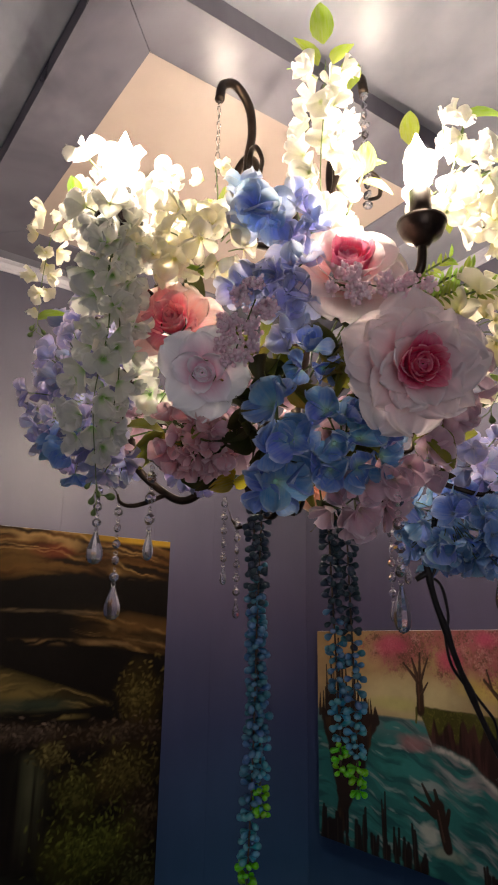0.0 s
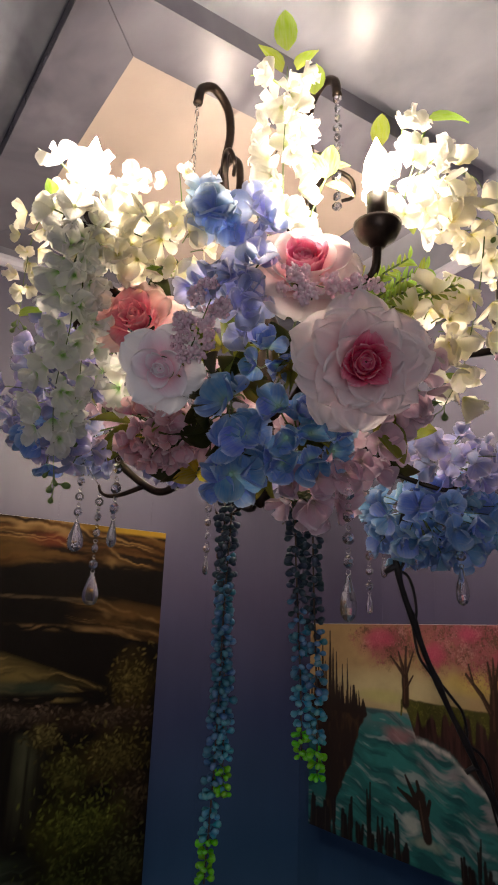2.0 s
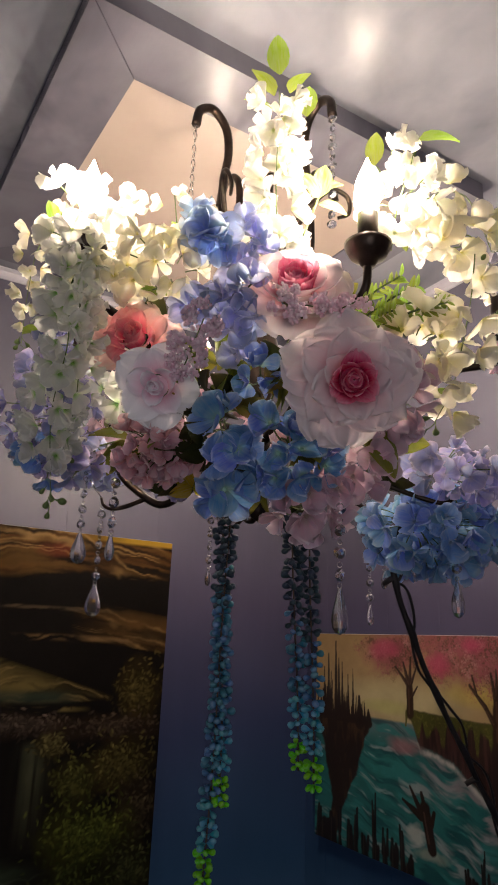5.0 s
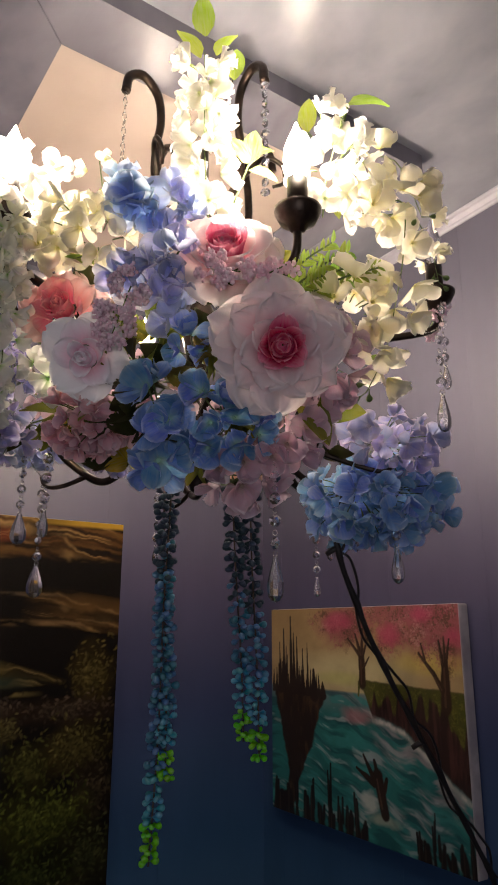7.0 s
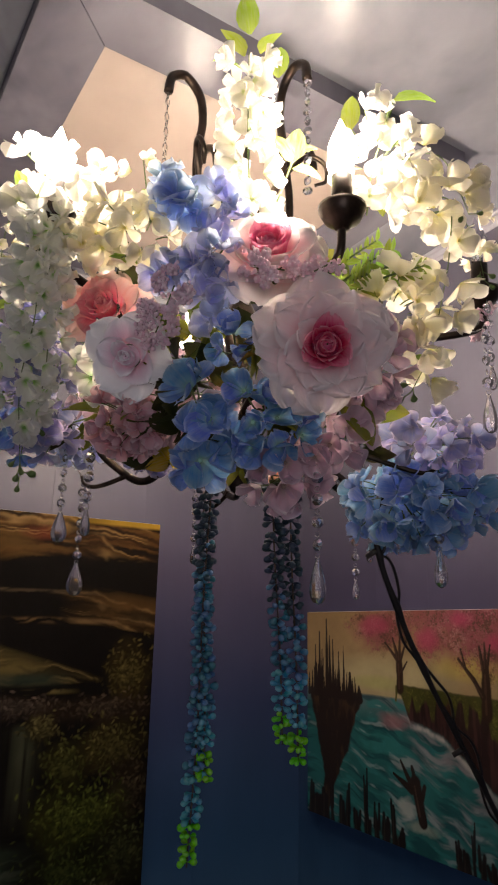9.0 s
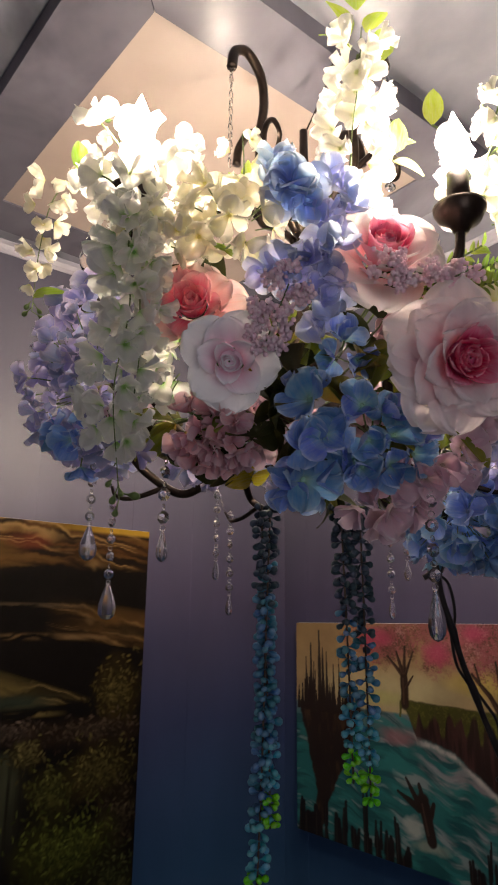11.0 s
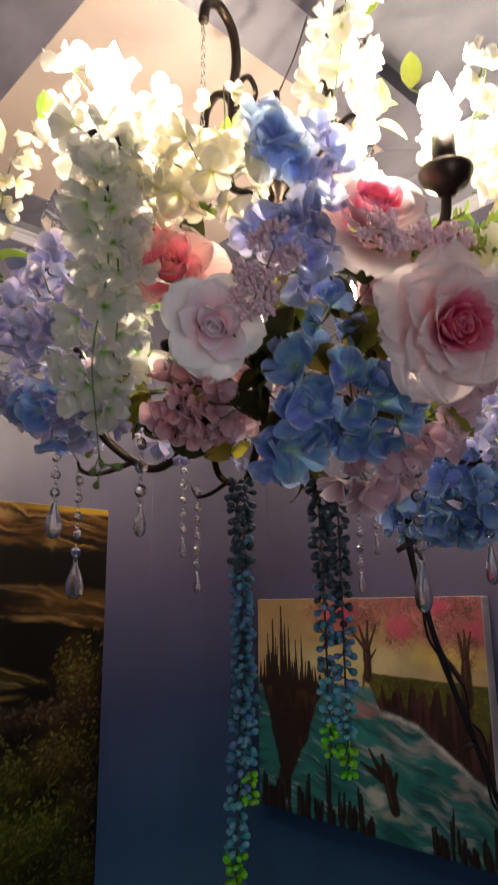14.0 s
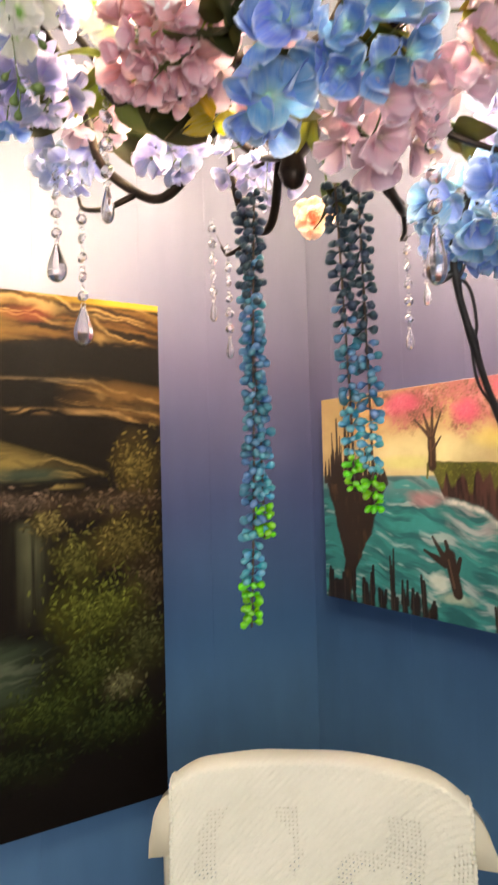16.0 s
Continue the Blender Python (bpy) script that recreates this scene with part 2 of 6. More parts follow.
ROSE_DEEP = petal_material("deep_pink_rose_petal", [(0.0, (0.70, 0.07, 0.20)), (0.45, (0.90, 0.20, 0.38)), (0.85, (0.94, 0.38, 0.52)), (1.0, (0.95, 0.58, 0.66))], 0.55, 0.05)
ROSE_SOFT = petal_material("soft_pink_rose_petal", [(0.0, (0.88, 0.50, 0.62)), (0.40, (0.92, 0.72, 0.80)), (0.80, (0.93, 0.86, 0.90)), (1.0, (0.94, 0.93, 0.94))], 0.16, 0.03)
ROSE_WHITE = petal_material("white_rose_petal", [(0.0, (0.90, 0.60, 0.70)), (0.28, (0.93, 0.80, 0.85)), (0.50, (0.94, 0.92, 0.93)), (1.0, (0.95, 0.95, 0.95))], 0.14, 0.03)
CORAL_P = petal_material("coral_petal", [(0.0, (0.93, 0.22, 0.40)), (0.4, (0.95, 0.38, 0.50)), (1.0, (0.95, 0.60, 0.62))], 0.70, 0.06)
CORAL_RIM = petal_material("peach_coral_petal", [(0.0, (0.94, 0.38, 0.44)), (0.4, (0.94, 0.58, 0.56)), (1.0, (0.94, 0.76, 0.72))], 0.66, 0.06)
PEACH_P = petal_material("peach_petal", [(0.0, (0.74, 0.30, 0.20)), (0.5, (0.86, 0.50, 0.36)), (1.0, (0.90, 0.66, 0.52))], 0.50, 0.12)
LEAF_G = petal_material("bright_green_leaf", [(0.0, (0.38, 0.48, 0.12)), (0.5, (0.31, 0.45, 0.09)), (1.0, (0.40, 0.54, 0.13))], 0.55, 0.2)
LEAF_O = petal_material("olive_leaf", [(0.0, (0.30, 0.25, 0.05)), (0.5, (0.22, 0.24, 0.05)), (1.0, (0.34, 0.30, 0.07))], 0.45, 0.35)
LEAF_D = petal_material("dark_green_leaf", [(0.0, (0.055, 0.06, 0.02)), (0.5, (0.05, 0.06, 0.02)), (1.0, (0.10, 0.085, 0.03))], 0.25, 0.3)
LEAF_Y = petal_material("yellow_leaf", [(0.0, (0.52, 0.42, 0.06)), (1.0, (0.62, 0.50, 0.10))], 0.6, 0.2)
SLATE_P = petal_material("dark_slate_bud", [(0.0, (0.020, 0.032, 0.048)), (0.5, (0.030, 0.048, 0.070)), (1.0, (0.055, 0.085, 0.115))], 0.05, 0.3)
TEAL_P = petal_material("teal_blue_bud", [(0.0, (0.040, 0.115, 0.19)), (0.5, (0.055, 0.17, 0.275)), (1.0, (0.12, 0.29, 0.42))], 0.10, 0.3)
AQUA_P = petal_material("aqua_bud", [(0.0, (0.05, 0.24, 0.33)), (0.5, (0.08, 0.33, 0.44)), (1.0, (0.16, 0.46, 0.55))], 0.12, 0.25)
LIME_P = petal_material("lime_green_bud", [(0.0, (0.12, 0.50, 0.02)), (1.0, (0.26, 0.78, 0.05))], 0.3, 0.15)
FILL_P = petal_material("pink_bead", [(0.0, (0.86, 0.58, 0.68)), (1.0, (0.93, 0.76, 0.82))], 0.15, 0.10)
PALE_BLUE_P = petal_material("pale_blue_petal", [(0.0, (0.36, 0.46, 0.74)), (0.3, (0.40, 0.54, 0.82)), (0.8, (0.56, 0.69, 0.88)), (1.0, (0.74, 0.82, 0.93))], 0.60, 0.16)


# ---- building helpers ----
def mesh_of(name, verts, faces, mat, smooth=True, t=None):
    me = bpy.data.meshes.new(name)
    me.from_pydata([tuple(v) for v in verts], [], faces)
    me.materials.append(mat)
    if smooth:
        me.polygons.foreach_set("use_smooth", [True] * len(me.polygons))
    if t is not None:
        me.attributes.new("t", "FLOAT", "POINT").data.foreach_set("value", list(t))
    me.update()
    return me


def place(name, me, parent=None, m=None, label=""):
    ob = new(name, me)
    if parent is not None:
        ob.parent = parent
    if m is not None:
        ob.matrix_basis = m
    if label:
        ob["label"] = label
    return ob


def thing(name, m, label, category, group=""):
    ob = new(name)
    ob.empty_display_size = 0.02
    ob.matrix_basis = m
    return tagged(ob, label, category, group)


def box_mesh(name, lo, hi, mat, bevel=0.0):
    bm = bmesh.new()
    bmesh.ops.create_cube(bm, size=1, matrix=Matrix.Translation([(a + b) / 2 for a, b in zip(lo, hi)]) @ Matrix.Diagonal([b - a for a, b in zip(lo, hi)] + [1]))
    if bevel:
        bmesh.ops.bevel(bm, geom=bm.edges[:], offset=bevel, segments=2, affect="EDGES", profile=0.5)
    me = bpy.data.meshes.new(name)
    bm.to_mesh(me)
    bm.free()
    me.materials.append(mat)
    return me


def smooth_path(pts, per=8):
    """Points on a smooth curve through pts."""
    p = [Vector(q) for q in pts]
    p = [2 * p[0] - p[1]] + p + [2 * p[-1] - p[-2]]
    out = []
    for i in range(1, len(p) - 2):
        a, b, c, d = p[i - 1:i + 3]
        for k in range(per):
            s = k / per
            out.append(0.5 * (2 * b + (c - a) * s + (2 * a - 5 * b + 4 * c - d) * s * s + (3 * b - a - 3 * c + d) * s ** 3))
    return out + [p[-2]]


def tube_data(pts, radius, sides=8):
    """Verts and faces of a round bar along pts; radius is a number or a function of 0..1."""
    verts, faces, n = [], [], len(pts)
    side = None
    for i, p in enumerate(pts):
        d = (pts[min(i + 1, n - 1)] - pts[max(i - 1, 0)]).normalized()
        if side is None:
            side = d.orthogonal().normalized()
        side = (side - d * side.dot(d)).normalized()
        up = d.cross(side)
        r = radius(i / (n - 1)) if callable(radius) else radius
        for k in range(sides):
            a = 2 * math.pi * k / sides
            verts.append(p + (side * math.cos(a) + up * math.sin(a)) * r)
    for i in range(n - 1):
        for k in range(sides):
            a, b = i * sides + k, i * sides + (k + 1) % sides
            faces.append((a, b, b + sides, a + sides))
    faces += [tuple(range(sides))[::-1], tuple((n - 1) * sides + k for k in range(sides))]
    return verts, faces


def tube(name, pts, radius, mat, sides=8, per=8):
    v, f = tube_data(smooth_path(pts, per), radius, sides)
    return mesh_of(name, v, f, mat, t=[0.5] * len(v))


def lathe(name, profile, mat, sides=20, smooth=True):
    """Turned form from (radius, height) pairs."""
    verts, faces = [], []
    for r, z in profile:
        for k in range(sides):
            a = 2 * math.pi * k / sides
            verts.append((r * math.cos(a), r * math.sin(a), z))
    for i in range(len(profile) - 1):
        for k in range(sides):
            a, b = i * sides + k, i * sides + (k + 1) % sides
            faces.append((a, b, b + sides, a + sides))
    return mesh_of(name, verts, faces, mat, smooth)


def join(*data):
    verts, faces, t = [], [], []
    for v, f, k in data:
        o = len(verts)
        verts += v
        faces += [tuple(i + o for i in q) for q in f]
        t += k
    return verts, faces, t


def petal_data(L, width, a0, a1, r0=0.004, wrap=0.05, ruffle=0.002, turn=0.0, seed=0, nu=6, nv=6, point=0.0, z0=0.0, curl=0.0):
    """A petal that grows from the axis: it leaves at a0 degrees from it, ends at a1, wraps round with radius wrap; its rim rolls over by curl degrees."""
    rnd = random.Random(seed)
    ph, ph2 = rnd.uniform(0, 6.3), rnd.uniform(0, 6.3)
    verts, faces, t = [], [], []
    steps = 24
    prof = [(r0, z0)]
    for k in range(steps):
        a = radians(a0 + (a1 - a0) * (k / steps) ** 1.3 + curl * max(0.0, k / steps - 0.68) ** 2 * 9.8)
        prof.append((prof[-1][0] + math.sin(a) * L / steps, prof[-1][1] + math.cos(a) * L / steps))
    ct, st = math.cos(turn), math.sin(turn)
    for i in range(nu + 1):
        for j in range(nv + 1):
            v = 2 * j / nv - 1
            u = math.sin(math.pi / 2 * i / nu)
            ue = u
            f = ue * steps
            k = min(int(f), steps - 1)
            r = prof[k][0] + (prof[k + 1][0] - prof[k][0]) * (f - k)
            z = prof[k][1] + (prof[k + 1][1] - prof[k][1]) * (f - k)
            w = width * ((0.26 + 0.74 * math.sin(math.pi / 2 * min(1, u / 0.62))) if u < 0.62 else max(0.05, 1 - ((u - 0.62) / 0.38) ** 3.2) ** 0.5)
            if point:
                w = width * math.sin(math.pi * min(1.0, 0.02 + 0.98 * u ** 0.8)) ** 0.85 + 0.0004
            s = v * w / 2
            z += 0.22 * abs(s) if point else 0.0
            th = s / wrap
            x, y = r + wrap * (math.cos(th) - 1), wrap * math.sin(th)
            z += ruffle * u * u * (math.sin(2.4 * v + ph) + 0.45 * math.sin(4.6 * v + ph2)) + 0.12 * abs(v) ** 2 * w * u * 0.4
            if nv > 8:
                z += ruffle * u ** 3 * (0.55 * math.sin(7.0 * v + ph2) + 0.30 * math.sin(13.0 * v + ph))
            x += ruffle * 0.35 * u * math.sin(3.6 * v + ph2)
            verts.append((x * ct - y * st, x * st + y * ct, z))
            t.append(min(1, u * (0.9 + 0.1 * abs(v))))
    for i in range(nu):
        for j in range(nv):
            a = i * (nv + 1) + j
            faces.append((a, a + 1, a + nv + 2, a + nv + 1))
    return verts, faces, t


def facing(p, direction, spin=0.0):
    """A pose at p whose z axis points along direction."""
    q = Vector(direction).normalized().to_track_quat("Z", "Y").to_matrix().to_4x4()
    return Matrix.Translation(p) @ q @ Matrix.Rotation(spin, 4, "Z")


def bead_data(r, centre=(0, 0, 0), seg=6, t=0.0):
    verts, faces = [], []
    c = Vector(centre)
    for i in range(1, 4):
        for k in range(seg):
            a, b = math.pi * i / 4, 2 * math.pi * k / seg
            verts.append(tuple(c + Vector((math.sin(a) * math.cos(b), math.sin(a) * math.sin(b), math.cos(a))) * r))
    verts += [tuple(c + Vector((0, 0, r))), tuple(c - Vector((0, 0, r)))]
    n = 3 * seg
    for k in range(seg):
        d = (k + 1) % seg
        faces += [(n, k, d), (k, k + seg, d + seg, d), (k + seg, k + 2 * seg, d + 2 * seg, d + seg), (n + 1, d + 2 * seg, k + 2 * seg)]
    return verts, faces, [t] * len(verts)


# ---- room ----
def slab(name, lo, hi, mat, label, bevel=0.0):
    return tagged(place(name, box_mesh(name, lo, hi, mat, bevel)), label, name.split("_")[0], kind="structure")


slab("floor", (WEST - 0.1, SOUTH - 0.1, -0.1), (EAST + 0.1, NORTH + 0.1, 0.0), FLOORING, "brown stained wooden floor of the room")
slab("ceiling", (WEST - 0.1, SOUTH - 0.1, CEIL), (EAST + 0.1, NORTH + 0.1, CEIL + 0.1), CEILING, "glossy grey lilac painted ceiling with cloudy patches")
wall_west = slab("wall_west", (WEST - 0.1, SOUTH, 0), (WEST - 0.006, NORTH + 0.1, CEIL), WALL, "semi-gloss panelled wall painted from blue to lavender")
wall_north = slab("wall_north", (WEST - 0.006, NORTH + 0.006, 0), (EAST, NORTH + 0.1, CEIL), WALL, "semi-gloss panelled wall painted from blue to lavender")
slab("wall_south", (WEST - 0.1, SOUTH - 0.1, 0), (EAST + 0.1, SOUTH, CEIL), PLASTER, "plain grey painted wall of the room")
# Opening in the unseen east wall, added to hold the fill lamp.
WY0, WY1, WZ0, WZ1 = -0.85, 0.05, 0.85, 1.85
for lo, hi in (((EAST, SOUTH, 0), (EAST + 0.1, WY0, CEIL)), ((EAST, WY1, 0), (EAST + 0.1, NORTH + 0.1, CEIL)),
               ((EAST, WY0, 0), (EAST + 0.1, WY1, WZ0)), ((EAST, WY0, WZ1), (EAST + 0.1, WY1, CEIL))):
    slab("wall_east", lo, hi, PLASTER, "plain grey unseen wall round an added opening")


def cove(name, along, fixed, a, b, sign):
    """Two-step cove strip where wall and ceiling meet."""
    prof = [(0, -0.026), (0.004, -0.026), (0.006, -0.020), (0.006, -0.017), (0.012, -0.008), (0.017, -0.006), (0.020, -0.003), (0.020, 0.0), (0, 0)]
    verts = []
    for s in (a, b):
        for d, z in prof:
            verts.append((s, fixed + sign * d, CEIL - 0.001 + z) if along == "x" else (fixed + sign * d, s, CEIL - 0.001 + z))
    n = len(prof)
    faces = [(k, (k + 1) % n, n + (k + 1) % n, n + k) for k in range(n)]
    return tagged(place(name, mesh_of(name, verts, faces, TRIM, False)), "slim painted cove moulding under the ceiling", "trim", kind="structure")


cove("trim_west", "y", WEST, SOUTH, NORTH, 1)
cove("trim_north", "x", NORTH, WEST + 0.02, EAST, -1)

# ceiling light box: a cream panel in a mitred board frame
PX0, PX1, PY0, PY1, PZ = -1.345, -0.745, 0.283, 0.885, 2.510
FW = 0.112
lightbox = thing("ceiling_panel", pose(PX0, PY0, PZ, 0, 0, 2.0), "square cream ceiling panel in a mitred grey board frame", "ceiling panel")
place("panel", box_mesh("panel", (0, 0, 0.004), (PX1 - PX0, PY1 - PY0, 0.03), PANEL), lightbox, label="smooth cream panel")
W_, H_ = PX1 - PX0, PY1 - PY0
for inner, outer in ((((0, 0), (W_, 0)), ((-FW, -FW), (W_ + FW, -FW))), (((W_, 0), (W_, H_)), ((W_ + FW, -FW), (W_ + FW, H_ + FW))),
                     (((W_, H_), (0, H_)), ((W_ + FW, H_ + FW), (-FW, H_ + FW))), (((0, H_), (0, 0)), ((-FW, H_ + FW), (-FW, -FW)))):
    quad = [Vector((*p, 0)) for p in (inner[0], inner[1], outer[1], outer[0])]
    mid = sum(quad, Vector()) / 4
    quad = [mid + (q - mid) * 0.9975 for q in quad]
    verts = quad + [q + Vector((0, 0, CEIL - PZ)) for q in quad]
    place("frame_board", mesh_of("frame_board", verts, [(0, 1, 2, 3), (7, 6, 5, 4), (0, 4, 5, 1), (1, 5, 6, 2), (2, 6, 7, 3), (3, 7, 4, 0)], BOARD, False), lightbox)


# ---- paintings ----
def fbm(u, v, scale, seed, octaves=4):
    """Smooth random field in 0..1 over arrays u, v."""
    rs = np.random.RandomState(seed)
    total, amp, norm = 0, 1.0, 0.0
    for o in range(octaves):
        g = rs.rand(64, 64)
        x, y = u * scale[0] * 2 ** o % 63, v * scale[1] * 2 ** o % 63
        i, j = x.astype(int), y.astype(int)
        fx, fy = x - i, y - j
        fx, fy = fx * fx * (3 - 2 * fx), fy * fy * (3 - 2 * fy)
        i1, j1 = (i + 1) % 64, (j + 1) % 64
        total = total + amp * ((g[i, j] * (1 - fx) + g[i1, j] * fx) * (1 - fy) + (g[i, j1] * (1 - fx) + g[i1, j1] * fx) * fy)
        norm += amp
        amp *= 0.55
    return total / norm


class Canvas:
    """A little paint box on a grid of u (right) and v (up)."""

    def __init__(self, nu, nv, aspect):
        self.u, self.v = np.meshgrid(np.linspace(0, 1, nu), np.linspace(0, 1, nv), indexing="ij")
        self.c = np.zeros((nu, nv, 3))
        self.aspect = aspect

    def lay(self, mask, colour):
        m = np.clip(mask, 0, 1)[..., None]
        self.c = self.c * (1 - m) + np.asarray(colour) * m

    def blob(self, x, y, rx, ry, soft=0.3, rough=0.0, seed=1):
        d = ((self.u - x) / rx) ** 2 + ((self.v - y) / ry) ** 2
        if rough:
            d = d + rough * (fbm(self.u, self.v, (14, 14), seed) - 0.5) * 2
        return np.clip((1 - d) / soft, 0, 1)

    def stroke(self, x0, y0, x1, y1, w0, w1, soft=0.25):
        dx, dy = x1 - x0, y1 - y0
        s = np.clip(((self.u - x0) * dx + (self.v - y0) * dy) / (dx * dx + dy * dy), 0, 1)
        wob = 0.35 * (fbm(self.u, self.v, (20, 20), 5) - 0.5) * w0
        d = np.hypot((self.u - x0 - s * dx) * self.aspect, self.v - y0 - s * dy) + wob
        w = w0 + (w1 - w0) * s
        return np.clip((w - d) / (w * soft + 1e-6), 0, 1)

    def dab(self, x, y, rx, ry, turn, colour):
        """One short touch of the brush, laid on its own small patch."""
        nu, nv = self.u.shape
        i0, i1 = max(0, int((x - rx) * nu) - 1), min(nu, int((x + rx) * nu) + 3)
        j0, j1 = max(0, int((y - rx) * nv) - 1), min(nv, int((y + rx) * nv) + 3)
        if i1 <= i0 or j1 <= j0:
            return
        a, b = (self.u[i0:i1, j0:j1] - x) * self.aspect, self.v[i0:i1, j0:j1] - y
        c, s = math.cos(turn), math.sin(turn)
        m = 0.85 * np.clip(1.15 - ((a * c + b * s) / rx) ** 2 - ((b * c - a * s) / ry) ** 2, 0, 1)[..., None]
        self.c[i0:i1, j0:j1] = self.c[i0:i1, j0:j1] * (1 - m) + np.asarray(colour) * m


def river_painting():
    p = Canvas(380, 300, 1.32)
    p.u = 0.73 * p.u / (1 - 0.27 * p.u)   # the motif crowds towards the left
    u, v = p.u, p.v
    n1, n2 = fbm(u, v, (4, 4), 11), fbm(u, v, (22, 20), 12)
    grain = np.random.RandomState(15).rand(6, *u.shape)
    grain = (grain + np.roll(grain, 1, 1) + np.roll(grain, 1, 2)) / 3
    speck = 0.5 * fbm(u, v, (60, 50), 15, 2) + 0.5 * grain[0]
    # hazy evening sky
    p.c = np.array((0.56, 0.44, 0.25)) * (1 - v[..., None]) + np.array((0.34, 0.22, 0.10)) * v[..., None]
    p.c *= 0.75 + 0.5 * n1[..., None]
    p.lay(p.blob(0.42, 0.70, 0.40, 0.12, 0.9) * 0.7, (0.62, 0.54, 0.30))
    p.lay(p.blob(0.36, 0.67, 0.16, 0.04, 0.9) * 0.5, (0.50, 0.50, 0.14))
    p.lay(p.blob(0.84, 0.76, 0.22, 0.06, 0.9) * 0.7, (0.60, 0.46, 0.10))
    # pink tree crowns: a soft underlayer, then dabbed leaves
    for x, y, rx, ry, k in ((0.36, 0.92, 0.14, 0.11, 1), (0.46, 0.93, 0.10, 0.09, 2), (0.63, 0.88, 0.09, 0.09, 3), (0.66, 0.98, 0.20, 0.07, 4), (0.78, 0.90, 0.14, 0.14, 5), (0.93, 0.89, 0.15, 0.16, 6), (0.90, 0.98, 0.25, 0.08, 7)):
        p.lay(p.blob(x, y, rx, ry, 0.9, 0.5, k) * 0.75, (0.27, 0.06, 0.085))
        p.lay(p.blob(x, y, rx * 1.15, ry * 1.15, 0.8, 1.2, k + 20) * np.clip(speck * 8 - 3.9, 0, 1) * 0.8, (0.33, 0.095, 0.11))
        p.lay(p.blob(x, y, rx * 1.1, ry * 1.1, 0.8, 1.2, k + 40) * np.clip((fbm(u, v, (30, 28), 50 + k, 2) + grain[1]) * 6 - 6.4, 0, 1) * 0.8, (0.10, 0.055, 0.03))
        p.lay(p.blob(x, y + 0.02, rx, ry, 0.8, 1.2, k + 60) * np.clip((fbm(u, v, (26, 24), 70 + k, 2) + grain[2]) * 7 - 8.4, 0, 1) * 0.7, (0.48, 0.25, 0.23))
    for x, y, rx, ry in ((0.62, 0.875, 0.075, 0.065), (0.345, 0.93, 0.09, 0.06), (0.97, 0.87, 0.07, 0.05), (0.80, 0.96, 0.07, 0.04)):
        p.lay(p.blob(x, y, rx, ry, 0.95, 0.3, 8) * 0.75, (0.46, 0.05, 0.13))
    # water with curved streaks that run down with the stream
    water = np.clip((0.615 - v) / 0.012, 0, 1)
    p.lay(water, np.array((0.028, 0.165, 0.165)))
    p.lay(water * np.clip((v - 0.50) / 0.12, 0, 1) * 0.7, (0.22, 0.21, 0.24))
    along = v + 0.30 * u + 0.012 * np.sin(16 * u + 9 * v) + 0.009 * np.sin(37 * u + 3) + 0.06 * n1
    wave = fbm(u, along, (9, 30), 13, 3)
    crest = fbm(u + 0.3, along, (12, 44), 16, 3)
    p.lay(water * np.clip(wave * 6 - 3.0, 0, 1) * 0.85, (0.04, 0.23, 0.225))
    p.lay(water * np.clip(fbm(u, along, (7, 36), 14, 3) * 7 - 3.6, 0, 1) * 0.7, (0.014, 0.075, 0.085))
    p.lay(water * np.clip(crest * 8 - 5.0, 0, 1) * 0.55, (0.42, 0.46, 0.45))
    p.lay(water * p.blob(0.70, 0.25, 0.36, 0.22, 0.9) * np.clip(crest * 5 - 2.4, 0, 1) * 0.5, (0.34, 0.33, 0.35))
    p.lay(water * p.blob(0.44, 0.51, 0.11, 0.045, 0.9, 0.6, 6) * 0.7, (0.40, 0.15, 0.17))
    # right bank: moss over streaked earth, foam at its foot
    foot = np.interp(u, (0.0, 0.478, 0.52, 0.60, 0.68, 0.83, 0.95, 1.0), (0.9, 0.62, 0.515, 0.50, 0.475, 0.37, 0.285, 0.26)) + 0.02 * (n2 - 0.5)
    edge = 0.668 - 0.03 * np.clip(u - 0.45, 0, 1)
    foam = np.exp(-((v - foot + 0.008) / 0.013) ** 2) * np.clip((u - 0.50) / 0.05, 0, 1)
    wide = np.exp(-((v - foot + 0.06) / 0.06) ** 2) * np.clip((u - 0.47) / 0.1, 0, 1) * water
    p.lay(wide * np.clip(crest * 5 - 1.8, 0, 1) * 0.75, (0.36, 0.31, 0.33))
    p.lay(foam * (0.45 + 0.55 * np.clip(fbm(u, v, (50, 30), 17) * 3 - 0.9, 0, 1)), (0.62, 0.56, 0.52))
    bank = np.clip((u - 0.455 - 0.02 * (n2 - 0.5)) / 0.008, 0, 1) * np.clip((edge + 0.012 * n2 - v) / 0.008, 0, 1) * np.clip((v - foot) / 0.015, 0, 1)
    p.lay(bank, (0.030, 0.016, 0.014))
    p.lay(bank * np.clip(fbm(u, v, (44, 5), 21) * 5 - 2.5, 0, 1) * 0.9, (0.085, 0.036, 0.032))
    moss = np.clip((v - edge + 0.035 + 0.10 * np.clip(fbm(u, v * 0, (30, 1), 22, 2) * 2.4 - 0.9, 0, 1) + 0.13 * np.clip((u - 0.80) * 4, 0, 1)) / 0.02, 0, 1)
    p.lay(bank * moss * (0.6 + 0.4 * n2), (0.085, 0.090, 0.016))
    p.lay(bank * moss * np.clip(speck * 6 - 3.2, 0, 1) * 0.7, (0.16, 0.16, 0.03))
